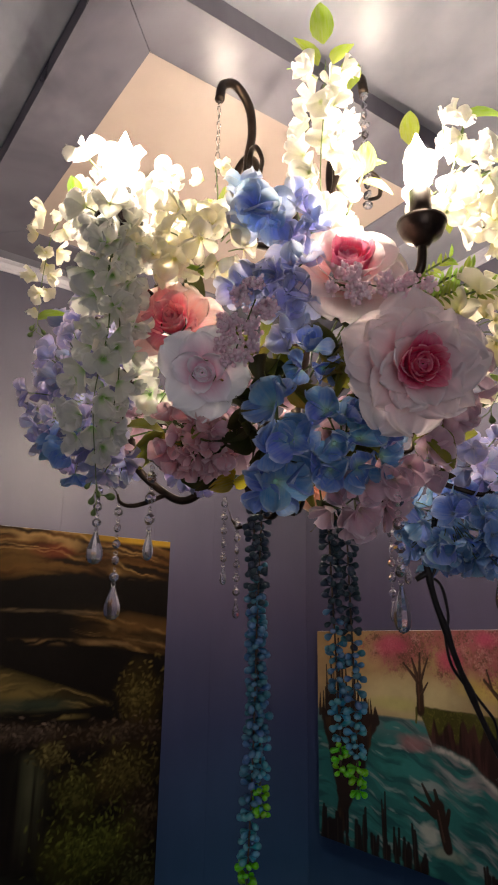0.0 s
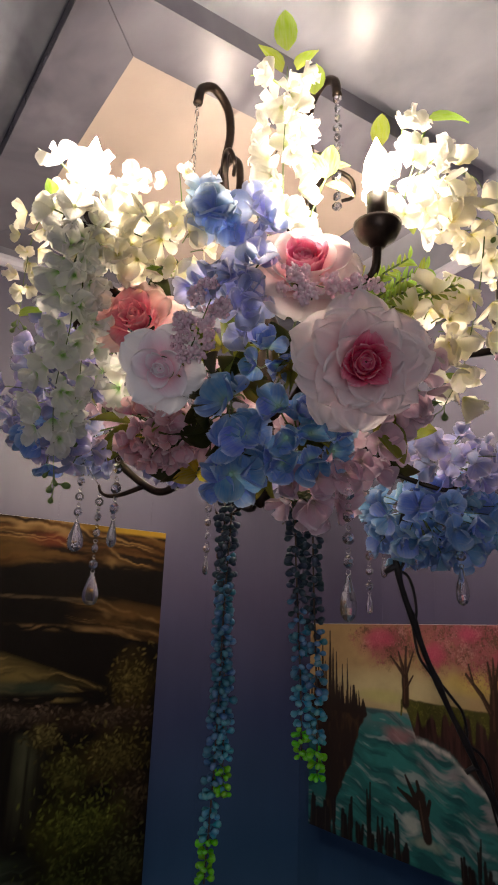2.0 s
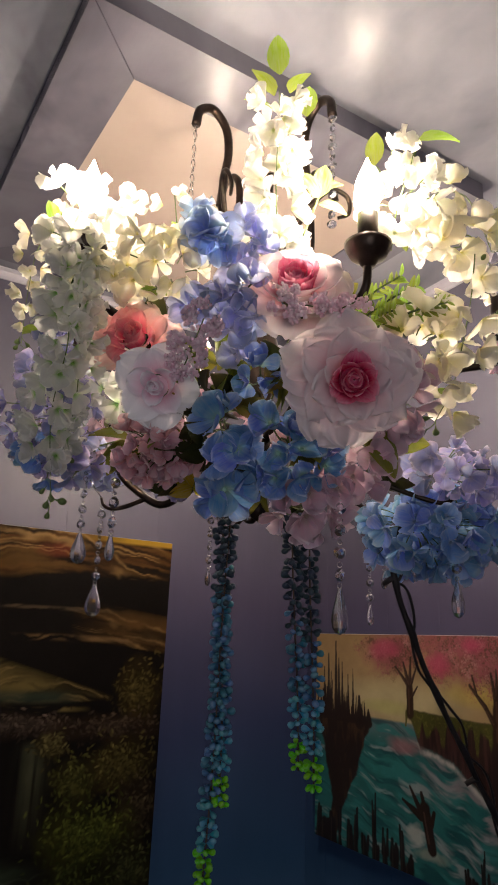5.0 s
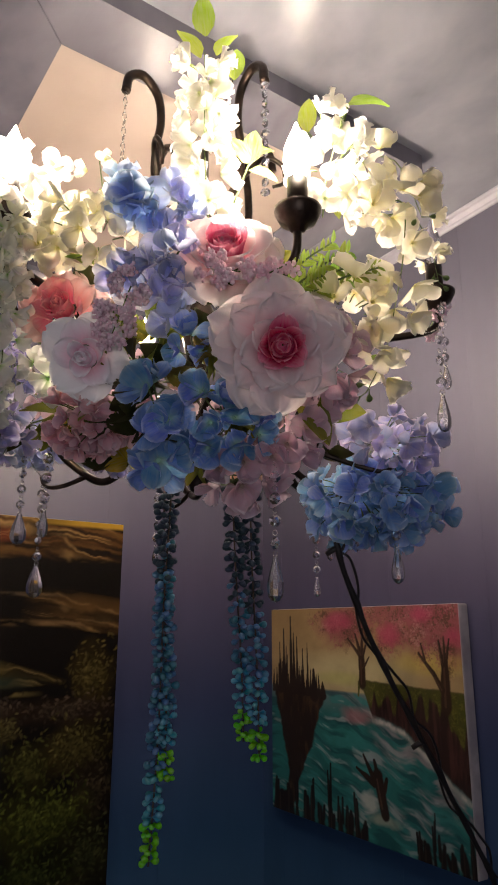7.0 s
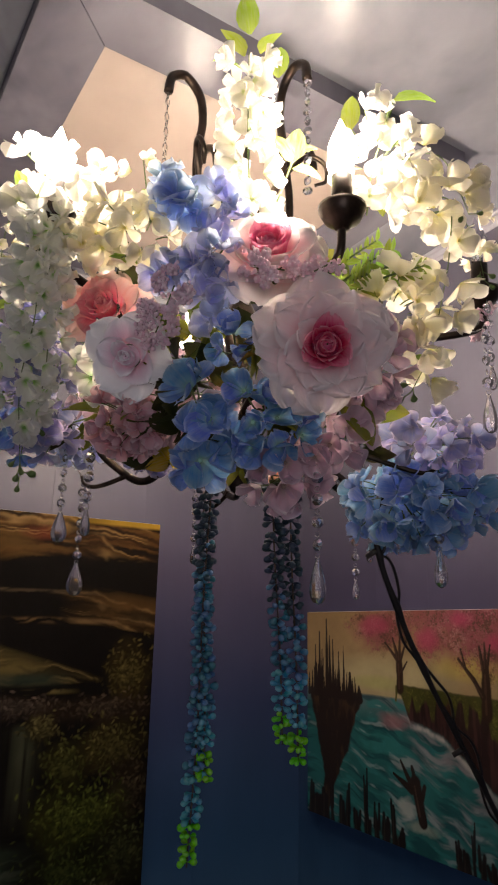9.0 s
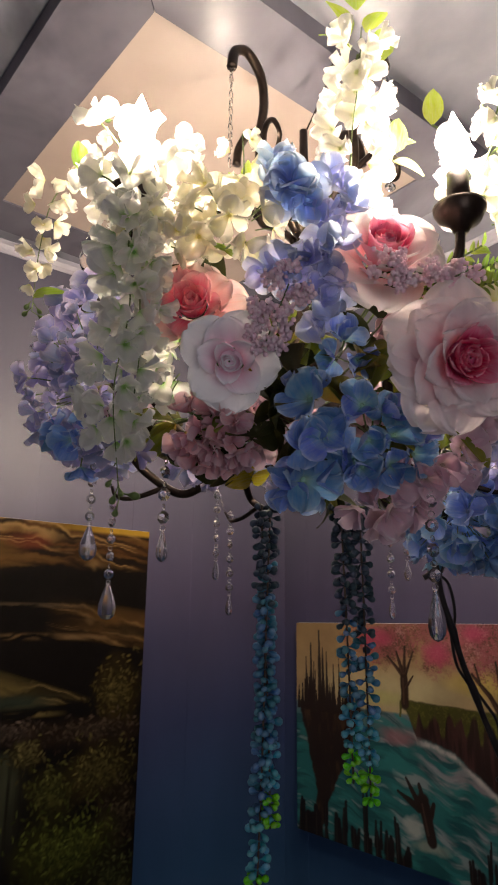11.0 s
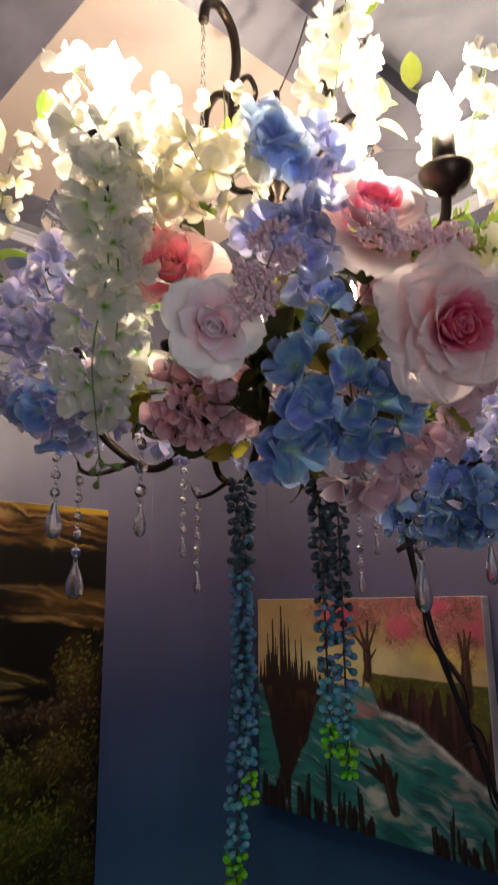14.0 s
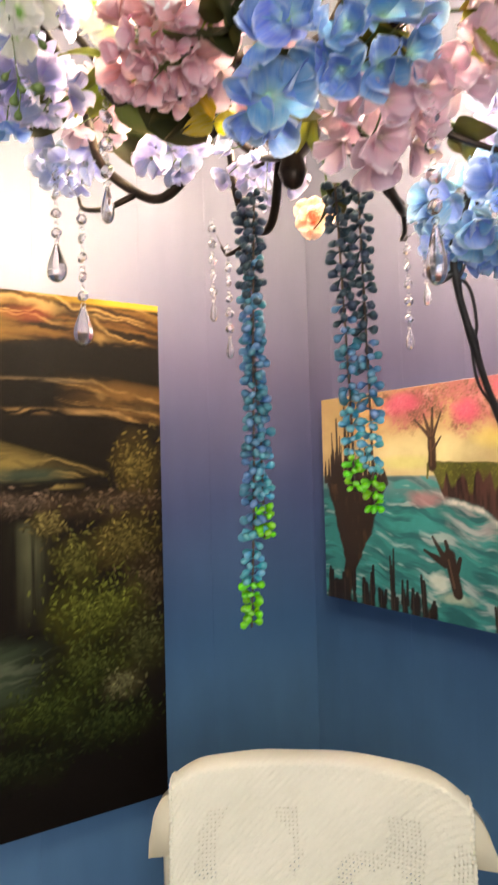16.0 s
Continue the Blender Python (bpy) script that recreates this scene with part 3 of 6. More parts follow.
    p.lay(p.stroke(0.458, 0.66, 0.452, 0.60, 0.010, 0.005), (0.11, 0.11, 0.02))
    # trees on the bank
    bark, bark_lit = (0.036, 0.018, 0.012), (0.12, 0.06, 0.035)
    for strokes in (((0.475, 0.655, 0.475, 0.79, 0.022, 0.017), (0.47, 0.775, 0.405, 0.855, 0.010, 0.003), (0.472, 0.78, 0.445, 0.875, 0.012, 0.004), (0.476, 0.78, 0.483, 0.90, 0.012, 0.004), (0.482, 0.78, 0.52, 0.88, 0.009, 0.003), (0.48, 0.72, 0.515, 0.775, 0.007, 0.003)),
                    ((0.905, 0.60, 0.91, 0.77, 0.034, 0.022), (0.90, 0.76, 0.885, 0.85, 0.012, 0.006), (0.915, 0.76, 0.94, 0.86, 0.012, 0.005), (0.91, 0.77, 0.912, 0.87, 0.011, 0.004), (0.89, 0.66, 0.85, 0.72, 0.016, 0.012), (0.85, 0.72, 0.775, 0.80, 0.012, 0.005), (0.81, 0.765, 0.79, 0.84, 0.007, 0.003))):
        for s in strokes:
            p.lay(p.stroke(*s[:4], s[4] * 1.3, s[5] * 1.3), bark)
            p.lay(p.stroke(s[0] - 0.004, s[1], s[2] - 0.004, s[3], s[4] * 0.3, s[5] * 0.3) * 0.6, bark_lit)
    # left bank: reeds over an earth block that narrows downwards
    dark = (0.026, 0.016, 0.012)
    low = np.interp(v, (0.0, 0.15, 0.33, 0.58, 0.62), (0.10, 0.13, 0.205, 0.275, 0.285)) + 0.03 * (n2 - 0.5)
    high = np.interp(v, (0.0, 0.2, 0.45, 0.62), (0.07, 0.085, 0.035, 0.0)) + 0.02 * (n2 - 0.5)
    block = np.clip((low - u) / 0.008, 0, 1) * np.clip((u - high) / 0.008, 0, 1) * np.clip((0.605 + 0.02 * n2 - v) / 0.01, 0, 1)
    p.lay(block, dark)
    p.lay(block * np.clip(fbm(u, v, (40, 9), 24) * 5 - 2.8, 0, 1) * 0.8, (0.085, 0.045, 0.022))
    p.lay(block * np.exp(-((v - 0.60) / 0.02) ** 2) * np.clip(speck * 5 - 2, 0, 1), (0.10, 0.075, 0.02))
    rr = random.Random(3)
    for k in range(30):
        x = 0.012 + 0.0083 * k + rr.uniform(-0.004, 0.004)
        h = 0.64 + rr.uniform(0.0, 0.07) + 0.16 * math.exp(-((x - 0.085) / 0.05) ** 2) * rr.random()
        p.lay(p.stroke(x, 0.58, x + rr.uniform(-0.006, 0.006), h, 0.010, 0.0025), dark)
    for x, h, w in ((0.045, 0.83, 0.006), (0.066, 0.90, 0.007), (0.103, 0.965, 0.008), (0.118, 0.88, 0.007), (0.135, 0.86, 0.006), (0.165, 0.80, 0.006), (0.19, 0.83, 0.005), (0.222, 0.70, 0.017), (0.268, 0.645, 0.012)):
        p.lay(p.stroke(x, 0.58, x - 0.003, h, w * 2.2, w * 0.45), dark)
    # stumps along the lower edge
    for x, h, w in ((0.02, 0.17, 0.020), (0.05, 0.10, 0.04), (0.09, 0.13, 0.03), (0.125, 0.20, 0.012), (0.175, 0.12, 0.03), (0.20, 0.21, 0.016), (0.245, 0.10, 0.024), (0.288, 0.28, 0.014), (0.30, 0.08, 0.02), (0.34, 0.14, 0.018), (0.385, 0.11, 0.03), (0.425, 0.19, 0.019), (0.45, 0.07, 0.03), (0.73, 0.10, 0.02), (0.765, 0.07, 0.035), (0.80, 0.19, 0.012), (0.84, 0.11, 0.022), (0.89, 0.06, 0.03), (0.95, 0.10, 0.03), (0.99, 0.16, 0.025)):
        p.lay(p.stroke(x, 0.0, x + rr.uniform(-0.01, 0.012), h * 0.72, w * 1.35, w * 0.7, 0.5), (0.016, 0.011, 0.010))
        for q in range(2):
            dx = w * rr.uniform(-0.6, 0.6)
            p.lay(p.stroke(x + dx, h * 0.3, x + dx * 1.3 + rr.uniform(-0.006, 0.006), h * rr.uniform(0.80, 1.04), w * 0.75, w * 0.45, 0.5), (0.016, 0.011, 0.010))
        p.lay(p.stroke(x - w * 0.3, 0.0, x - w * 0.3, h * 0.8, w * 0.2, w * 0.1) * 0.5, (0.06, 0.04, 0.03))
    p.lay(p.blob(0.485, 0.165, 0.055, 0.055, 0.9, 0.9, 31) * 0.9, (0.50, 0.52, 0.48))
    p.lay(p.blob(0.56, 0.10, 0.10, 0.03, 0.9, 0.9, 33) * 0.6, (0.45, 0.46, 0.36))
    for s in ((0.565, 0.13, 0.535, 0.27, 0.030, 0.040), (0.515, 0.24, 0.43, 0.29, 0.022, 0.008), (0.52, 0.25, 0.465, 0.35, 0.018, 0.007), (0.54, 0.26, 0.52, 0.335, 0.018, 0.009), (0.565, 0.22, 0.578, 0.27, 0.016, 0.012)):
        p.lay(p.stroke(*s), (0.030, 0.018, 0.014))
    p.lay(p.stroke(0.55, 0.15, 0.53, 0.26, 0.007, 0.006) * 0.6, (0.11, 0.06, 0.04))
    p.c *= 0.77 * (0.86 + 0.28 * n2[..., None])
    return p.c


def waterfall_painting():
    p = Canvas(330, 440, 0.8)
    u, v = p.u, p.v
    n1, n2 = fbm(u, v, (4, 9), 41), fbm(u, v, (24, 26), 42)
    bend = v + 0.035 * np.sin(5 * u + 1.0) + 0.05 * (fbm(u, v, (4, 5), 44) - 0.5) + 0.05 * np.clip(u - 0.5, 0, 1)
    ragged = bend + 0.02 * (fbm(u, v, (22, 22), 43) - 0.5)
    broad, fine = fbm(u, ragged, (2.5, 26), 45), 0.5 * fbm(u, ragged, (5, 44), 46, 3) + 0.5 * fbm(u + 0.2, ragged, (9, 100), 49, 2)
    p.c[:] = (0.007, 0.005, 0.004)
    veins = fbm(u, ragged + 0.06 * u, (1.6, 19), 51, 3)
    line = np.maximum(np.exp(-((veins - 0.52) / 0.020) ** 2), np.exp(-((veins - 0.60) / 0.015) ** 2)) * np.clip(fbm(u, v, (9, 14), 52) * 4 - 1.4, 0, 1)

    def band(middle, half, start, end, soft=0.08):
        across = np.exp(-(np.abs(v - middle) / half) ** 3)
        return across * np.clip((u - start) / soft, 0, 1) * np.clip((end - u) / soft, 0, 1)

    # golden cliff along the top
    top = np.clip((v - 0.885 + 0.03 * (n1 - 0.5) - 0.035 * (u - 0.5)) / 0.018, 0, 1)
    p.lay(top * np.clip(broad * 4 - 1.2, 0, 1) * np.clip(fine * 5 - 1.7, 0.2, 1), (0.085, 0.036, 0.011))
    p.lay(top * np.clip(fine * 6 - 3.1, 0, 1) * 0.35, (0.22, 0.12, 0.03))
    p.lay(top * line * 0.8, (0.36, 0.22, 0.08))
    p.lay(p.blob(0.66, 0.96, 0.07, 0.02, 0.9, 0.6, 48) * 0.5, (0.22, 0.035, 0.02))
    p.lay(np.clip((v - 0.985) / 0.006, 0, 1) * np.clip((u - 0.7) / 0.2, 0, 1), (0.48, 0.28, 0.03))
    # tan slope, then mist in streaks
    hill = np.clip(1 - np.abs(v - 0.805 + 0.10 * (u - 0.85)) / 0.042, 0, 1) ** 0.6 * np.clip((u - 0.72) / 0.16, 0, 1)
    p.lay(hill * np.clip(broad * 3 - 0.4, 0, 1) * np.clip(fine * 5 - 1.6, 0.25, 1), (0.14, 0.07, 0.022))
    p.lay(np.clip(hill * 3, 0, 1) * line * 0.8, (0.30, 0.18, 0.065))
    p.lay(band(0.775, 0.006, 0.5, 0.97) * np.clip(fine * 6 - 2.8, 0, 1), (0.20, 0.12, 0.05))
    p.lay(band(0.835, 0.004, 0.2, 0.85) * np.clip(fine * 6 - 2.6, 0, 1), (0.13, 0.09, 0.05))
    mist = np.clip(1 - np.abs(v - 0.69 + 0.10 * (u - 0.5)) / (0.075 - 0.07 * np.clip(u - 0.35, 0, 1) / 0.5 + 1e-3), 0, 1) * np.clip((0.86 - u) / 0.1, 0, 1)
    p.lay(mist ** 0.6 * np.clip(broad * 4 - 1.3, 0, 1) * np.clip(fine * 5 - 1.6, 0.25, 1), (0.17, 0.125, 0.04))
    p.lay(np.clip(mist * 3, 0, 1) * line * 0.8, (0.26, 0.18, 0.065))
    p.lay(band(0.655, 0.012, -0.2, 0.78) * 0.7 * np.clip(broad * 3 - 0.8, 0, 1), (0.035, 0.060, 0.045))
    p.lay(band(0.632, 0.005, -0.2, 0.80) * np.clip(fine * 6 - 2.7, 0, 1), (0.20, 0.15, 0.05))
    # falling water
    for x, w, g in ((0.49, 0.035, 0.9), (0.66, 0.03, 0.55), (0.30, 0.05, 0.8)):
        m = np.exp(-((u - x) / w) ** 2) * np.clip((0.575 - v) / 0.02, 0, 1) * np.clip((v - 0.36) / 0.16, 0, 1)
        p.lay(m * g * np.clip(fbm(u, v, (60, 3), 80) * 3.6 - 1.2, 0, 1), (0.13, 0.14, 0.08))
    pool = np.clip((0.38 - v) / 0.05, 0, 1) * np.clip((v - 0.17) / 0.06, 0, 1) * np.clip((0.74 - u) / 0.12, 0, 1)
    p.lay(pool * np.clip(broad * 4 - 1.4, 0, 1) * 0.9, (0.042, 0.060, 0.036))
    p.lay(pool * np.clip(fine * 7 - 4.0, 0, 1) * 0.7, (0.10, 0.12, 0.08))
    # shrubs, dabbed leaf by leaf
    rr = random.Random(12)
    for x, y, rx, ry, col, n in ((0.93, 0.665, 0.075, 0.065, (0.12, 0.078, 0.020), 170), (0.62, 0.60, 0.16, 0.025, (0.10, 0.062, 0.04), 170), (0.86, 0.595, 0.15, 0.03, (0.085, 0.05, 0.028), 150), (0.70, 0.56, 0.05, 0.03, (0.14, 0.10, 0.03), 60),
                                 (0.90, 0.515, 0.10, 0.055, (0.12, 0.085, 0.022), 190), (0.77, 0.49, 0.07, 0.05, (0.10, 0.085, 0.018), 120), (0.95, 0.43, 0.06, 0.06, (0.085, 0.055, 0.026), 120), (0.82, 0.385, 0.125, 0.070, (0.115, 0.115, 0.018), 330), (0.94, 0.31, 0.07, 0.07, (0.07, 0.065, 0.02), 150),
                                 (0.80, 0.28, 0.11, 0.06, (0.065, 0.070, 0.014), 200), (0.88, 0.235, 0.06, 0.03, (0.14, 0.12, 0.05), 70), (0.70, 0.215, 0.13, 0.055, (0.055, 0.065, 0.012), 200), (0.85, 0.17, 0.14, 0.05, (0.042, 0.05, 0.012), 180), (0.6, 0.13, 0.2, 0.045, (0.03, 0.035, 0.010), 180), (0.25, 0.48, 0.2, 0.12, (0.05, 0.05, 0.014), 200), (0.2, 0.15, 0.2, 0.08, (0.035, 0.04, 0.012), 150)):
        p.lay(p.blob(x, y, rx * 1.15, ry * 1.15, 0.9, 0.7, int(900 * x)) * 0.9, np.array(col) * 0.32 * (0.5 + 1.0 * n2[..., None]))
        for k in range(int(n * 3.0)):
            a, r = rr.uniform(0, 6.3), min(1.5, abs(rr.gauss(0, 0.55)))
            lit = (0.22 + 1.0 * rr.random() ** 1.6) * (1 + 0.6 * min(r, 1) * math.sin(a)) * (1.9 if rr.random() < 0.08 else 1.0)
            p.dab(x + rx * r * math.cos(a), y + ry * r * math.sin(a), rr.uniform(0.004, 0.008), rr.uniform(0.0016, 0.0034), rr.uniform(0, 3.1), np.array(col) * np.array((0.86, 1.0, 1.15)) * lit)
    p.c *= 0.62 * (0.8 + 0.4 * n2[..., None])
    return p.c


def painting(name, m, w, h, thick, colours, mat, label):
    """A stretched canvas: its back corner at m, width along x, height along z, painted face towards -y."""
    th = thing(name, m, label, "painting")
    place("canvas", box_mesh("canvas", (0, -thick, 0), (w, 0, h), CANVAS, 0.003), th, label="bare canvas wrapped round the stretcher")
    nu, nv = colours.shape[:2]
    us, vs = np.linspace(0.001, w - 0.001, nu), np.linspace(0.001, h - 0.001, nv)
    verts = [(x, -thick - 0.0015, z) for x in us for z in vs]
    faces = [(i * nv + j, (i + 1) * nv + j, (i + 1) * nv + j + 1, i * nv + j + 1) for i in range(nu - 1) for j in range(nv - 1)]
    me = mesh_of("picture", verts, faces, mat, False)
    rgba = np.concatenate([np.clip(colours, 0, 1), np.ones((nu, nv, 1))], 2)
    me.attributes.new("paint", "FLOAT_COLOR", "POINT").data.foreach_set("color", rgba.reshape(-1).astype(np.float32))
    place("picture", me, th, label="painted picture")
    return th


painting("painting", pose(-1.495, NORTH, 1.160), 0.672, 0.508, 0.028, river_painting(), OIL, "unframed landscape painting of pink trees by a turquoise river")
painting("painting", pose(WEST, -0.115, 0.755, 0, 0, 90), 0.90, 1.128, 0.026, waterfall_painting(), OIL_DARK, "tall dark landscape painting of a waterfall among shrubs")


# ---- chair ----
def chair():
    th = thing("chair", pose(-1.02, 0.795, 0, 0, 0, 50.5), "cream painted chair with a rounded back under a throw", "chair")
    # local x runs along the back, -y is the front
    prof = smooth_path([(-0.270, 0, 0.868), (-0.266, 0, 0.905), (-0.245, 0, 0.958), (-0.15, 0, 0.990), (0, 0, 1.0), (0.15, 0, 0.985), (0.250, 0, 0.948), (0.280, 0, 0.895), (0.288, 0, 0.868)], 6)
    n = len(prof)
    verts, faces = [], []
    for z_of in (lambda p: p.z, lambda p: 0.866):
        for d in (-0.018, 0.018):
            verts += [(p.x, d - 0.035 * (p.x / 0.27) ** 2, z_of(p)) for p in prof]
    for k in range(n - 1):
        faces += [(k, k + 1, n + k + 1, n + k), (2 * n + k, 2 * n + k + 1, k + 1, k), (n + k, n + k + 1, 3 * n + k + 1, 3 * n + k), (3 * n + k, 3 * n + k + 1, 2 * n + k + 1, 2 * n + k)]
    place("crest_rail", mesh_of("crest_rail", verts, faces, CREAM_PAINT), th)
    for x in (-0.12, 0.0, 0.12):
        place("back_slat", box_mesh("back_slat", (x - 0.02, -0.024, 0.46), (x + 0.02, -0.012, 0.88), CREAM_PAINT, 0.004), th)
    place("seat", box_mesh("seat", (-0.24, -0.46, 0.43), (0.24, 0.0, 0.475), CREAM_PAINT, 0.012), th)
    for x, y in ((-0.21, -0.43), (0.21, -0.43)):
        place("leg", tube("leg", [(x, y, 0), (x, y, 0.2), (x, y, 0.432)], lambda s: 0.014 + 0.008 * s, CREAM_PAINT, 10), th)
    for x in (-0.235, 0.235):
        place("leg", tube("leg", [(x, 0.03, 0), (x, 0.0, 0.25), (x, -0.005, 0.45), (x, -0.022, 0.88)], 0.018, CREAM_PAINT, 10), th)


def throw():
    """Crocheted throw over the chair's back: a knotted sheet with rows of openings."""
    th = thing("throw", pose(-1.02, 0.795, 0.006, 0, 0, 50.5), "white crocheted throw draped over the chair back", "throw")
    def top(x):
        return 1.006 - 0.009 * (x / 0.15) ** 2 - 0.004 * (x / 0.15) - 5.0 * max(0, abs(x) - 0.17) ** 2
    nx, nz = 225, 279
    verts, faces = [], []
    for i in range(nx + 1):
        for j in range(nz + 1):
            x = -0.232 + 0.478 * i / nx
            s = -0.20 + 0.62 * j / nz
            if abs(s) < 0.03:
                a = s / 0.03 * math.pi / 2
                y, z = -0.027 * math.sin(a), top(x) + 0.004 + 0.014 * (math.cos(a) - 1) + 0.006
            else:
                y, z = -0.027 * (1 if s > 0 else -1), top(x) - 0.004 - (abs(s) - 0.03)
            y -= 0.035 * (x / 0.27) ** 2 + (0.008 * max(0, s) * 4 * math.sin(11 * x + 1.2) if s > 0 else 0)
            y += 0.0016 * math.sin(i * math.pi) + 0.0008 * math.sin((i + j) * 1.05) + 0.0005 * noise.noise((x * 60, s * 60, 0))
            z += 0.004 * noise.noise((x * 9, s * 9, 3))
            verts.append((x + 0.003 * noise.noise((x * 8, s * 20, 7)) + 0.02 * max(0, s) * (i / nx - 0.5), y, z))
    for i in range(nx):
        for j in range(nz):
            s = -0.20 + 0.62 * (j + 0.5) / nz
            opening = False
            if s > 0.055:
                lattice = (i + j) % 3 == 0 and (i - j) % 3 == 0
                patch = noise.noise((i * 0.047, j * 0.03, 1.5))
                opening = lattice and (patch > 0.36 or s > 0.26) and s > 0.09
            if not opening:
                a = i * (nz + 1) + j
                faces.append((a, a + 1, a + nz + 2, a + nz + 1))
    for row in (0, nz):
        edge = [Vector(verts[i * (nz + 1) + row]) for i in range(nx + 1)]
        ev, ef = tube_data(edge, lambda q: 0.0032 + 0.0012 * math.sin(q * 400), 6)
        place("hem", mesh_of("hem", ev, ef, THROW), th)
    for col in (0, nx):
        edge = [Vector(verts[col * (nz + 1) + j]) for j in range(nz + 1)]
        ev, ef = tube_data(edge, lambda q: 0.003 + 0.0010 * math.sin(q * 400), 6)
        place("hem", mesh_of("hem", ev, ef, THROW), th)
    ob = place("cloth", mesh_of("cloth", verts, faces, THROW), th)
    ob.modifiers.new("thickness", "SOLIDIFY").thickness = 0.003


def throw_material():
    m, n, l, b = material("crochet_cotton")
    big = noise_node(n, l, 9, 4)
    r = ramp(n, l, big.outputs[0], [(0.3, (0.78, 0.76, 0.61)), (0.7, (0.86, 0.83, 0.68))])
    l.new(r.outputs[0], b.inputs["Base Color"])
    c = n.new("ShaderNodeTexCoord")
    w = n.new("ShaderNodeTexVoronoi")
    w.inputs["Scale"].default_value = 240
    l.new(c.outputs["Object"], w.inputs["Vector"])
    bump(n, l, w.outputs["Distance"], b, 0.4, 0.002)
    b.inputs["Roughness"].default_value = 0.9
    return m


THROW = throw_material()
chair()
throw()


# ---- chandelier ----
# candle angle and radius, then the radius and angle of the low scroll tip
ARMS = [(-129, 0.308, 0.307, -153), (-75, 0.322, 0.217, -88), (-5, 0.277, 0.207, -3), (51, 0.348, 0.282, 61), (111, 0.312, 0.368, 115), (171, 0.312, 0.378, 160)]
LIT_ARMS = (-75, -5, 111, 171)
CUP_Z = 2.085
ARM_POINTS = []


def polar(r, deg, z):
    return Vector((r * math.cos(radians(deg)), r * math.sin(radians(deg)), z))


def bulb_profile(k=1.0):
    return [(0.0055, 0.0), (0.009, 0.004), (0.0145 * k, 0.016), (0.0165 * k, 0.026), (0.0155 * k, 0.038), (0.011 * k, 0.052), (0.006 * k, 0.064), (0.0022, 0.074), (0.0006, 0.078)]


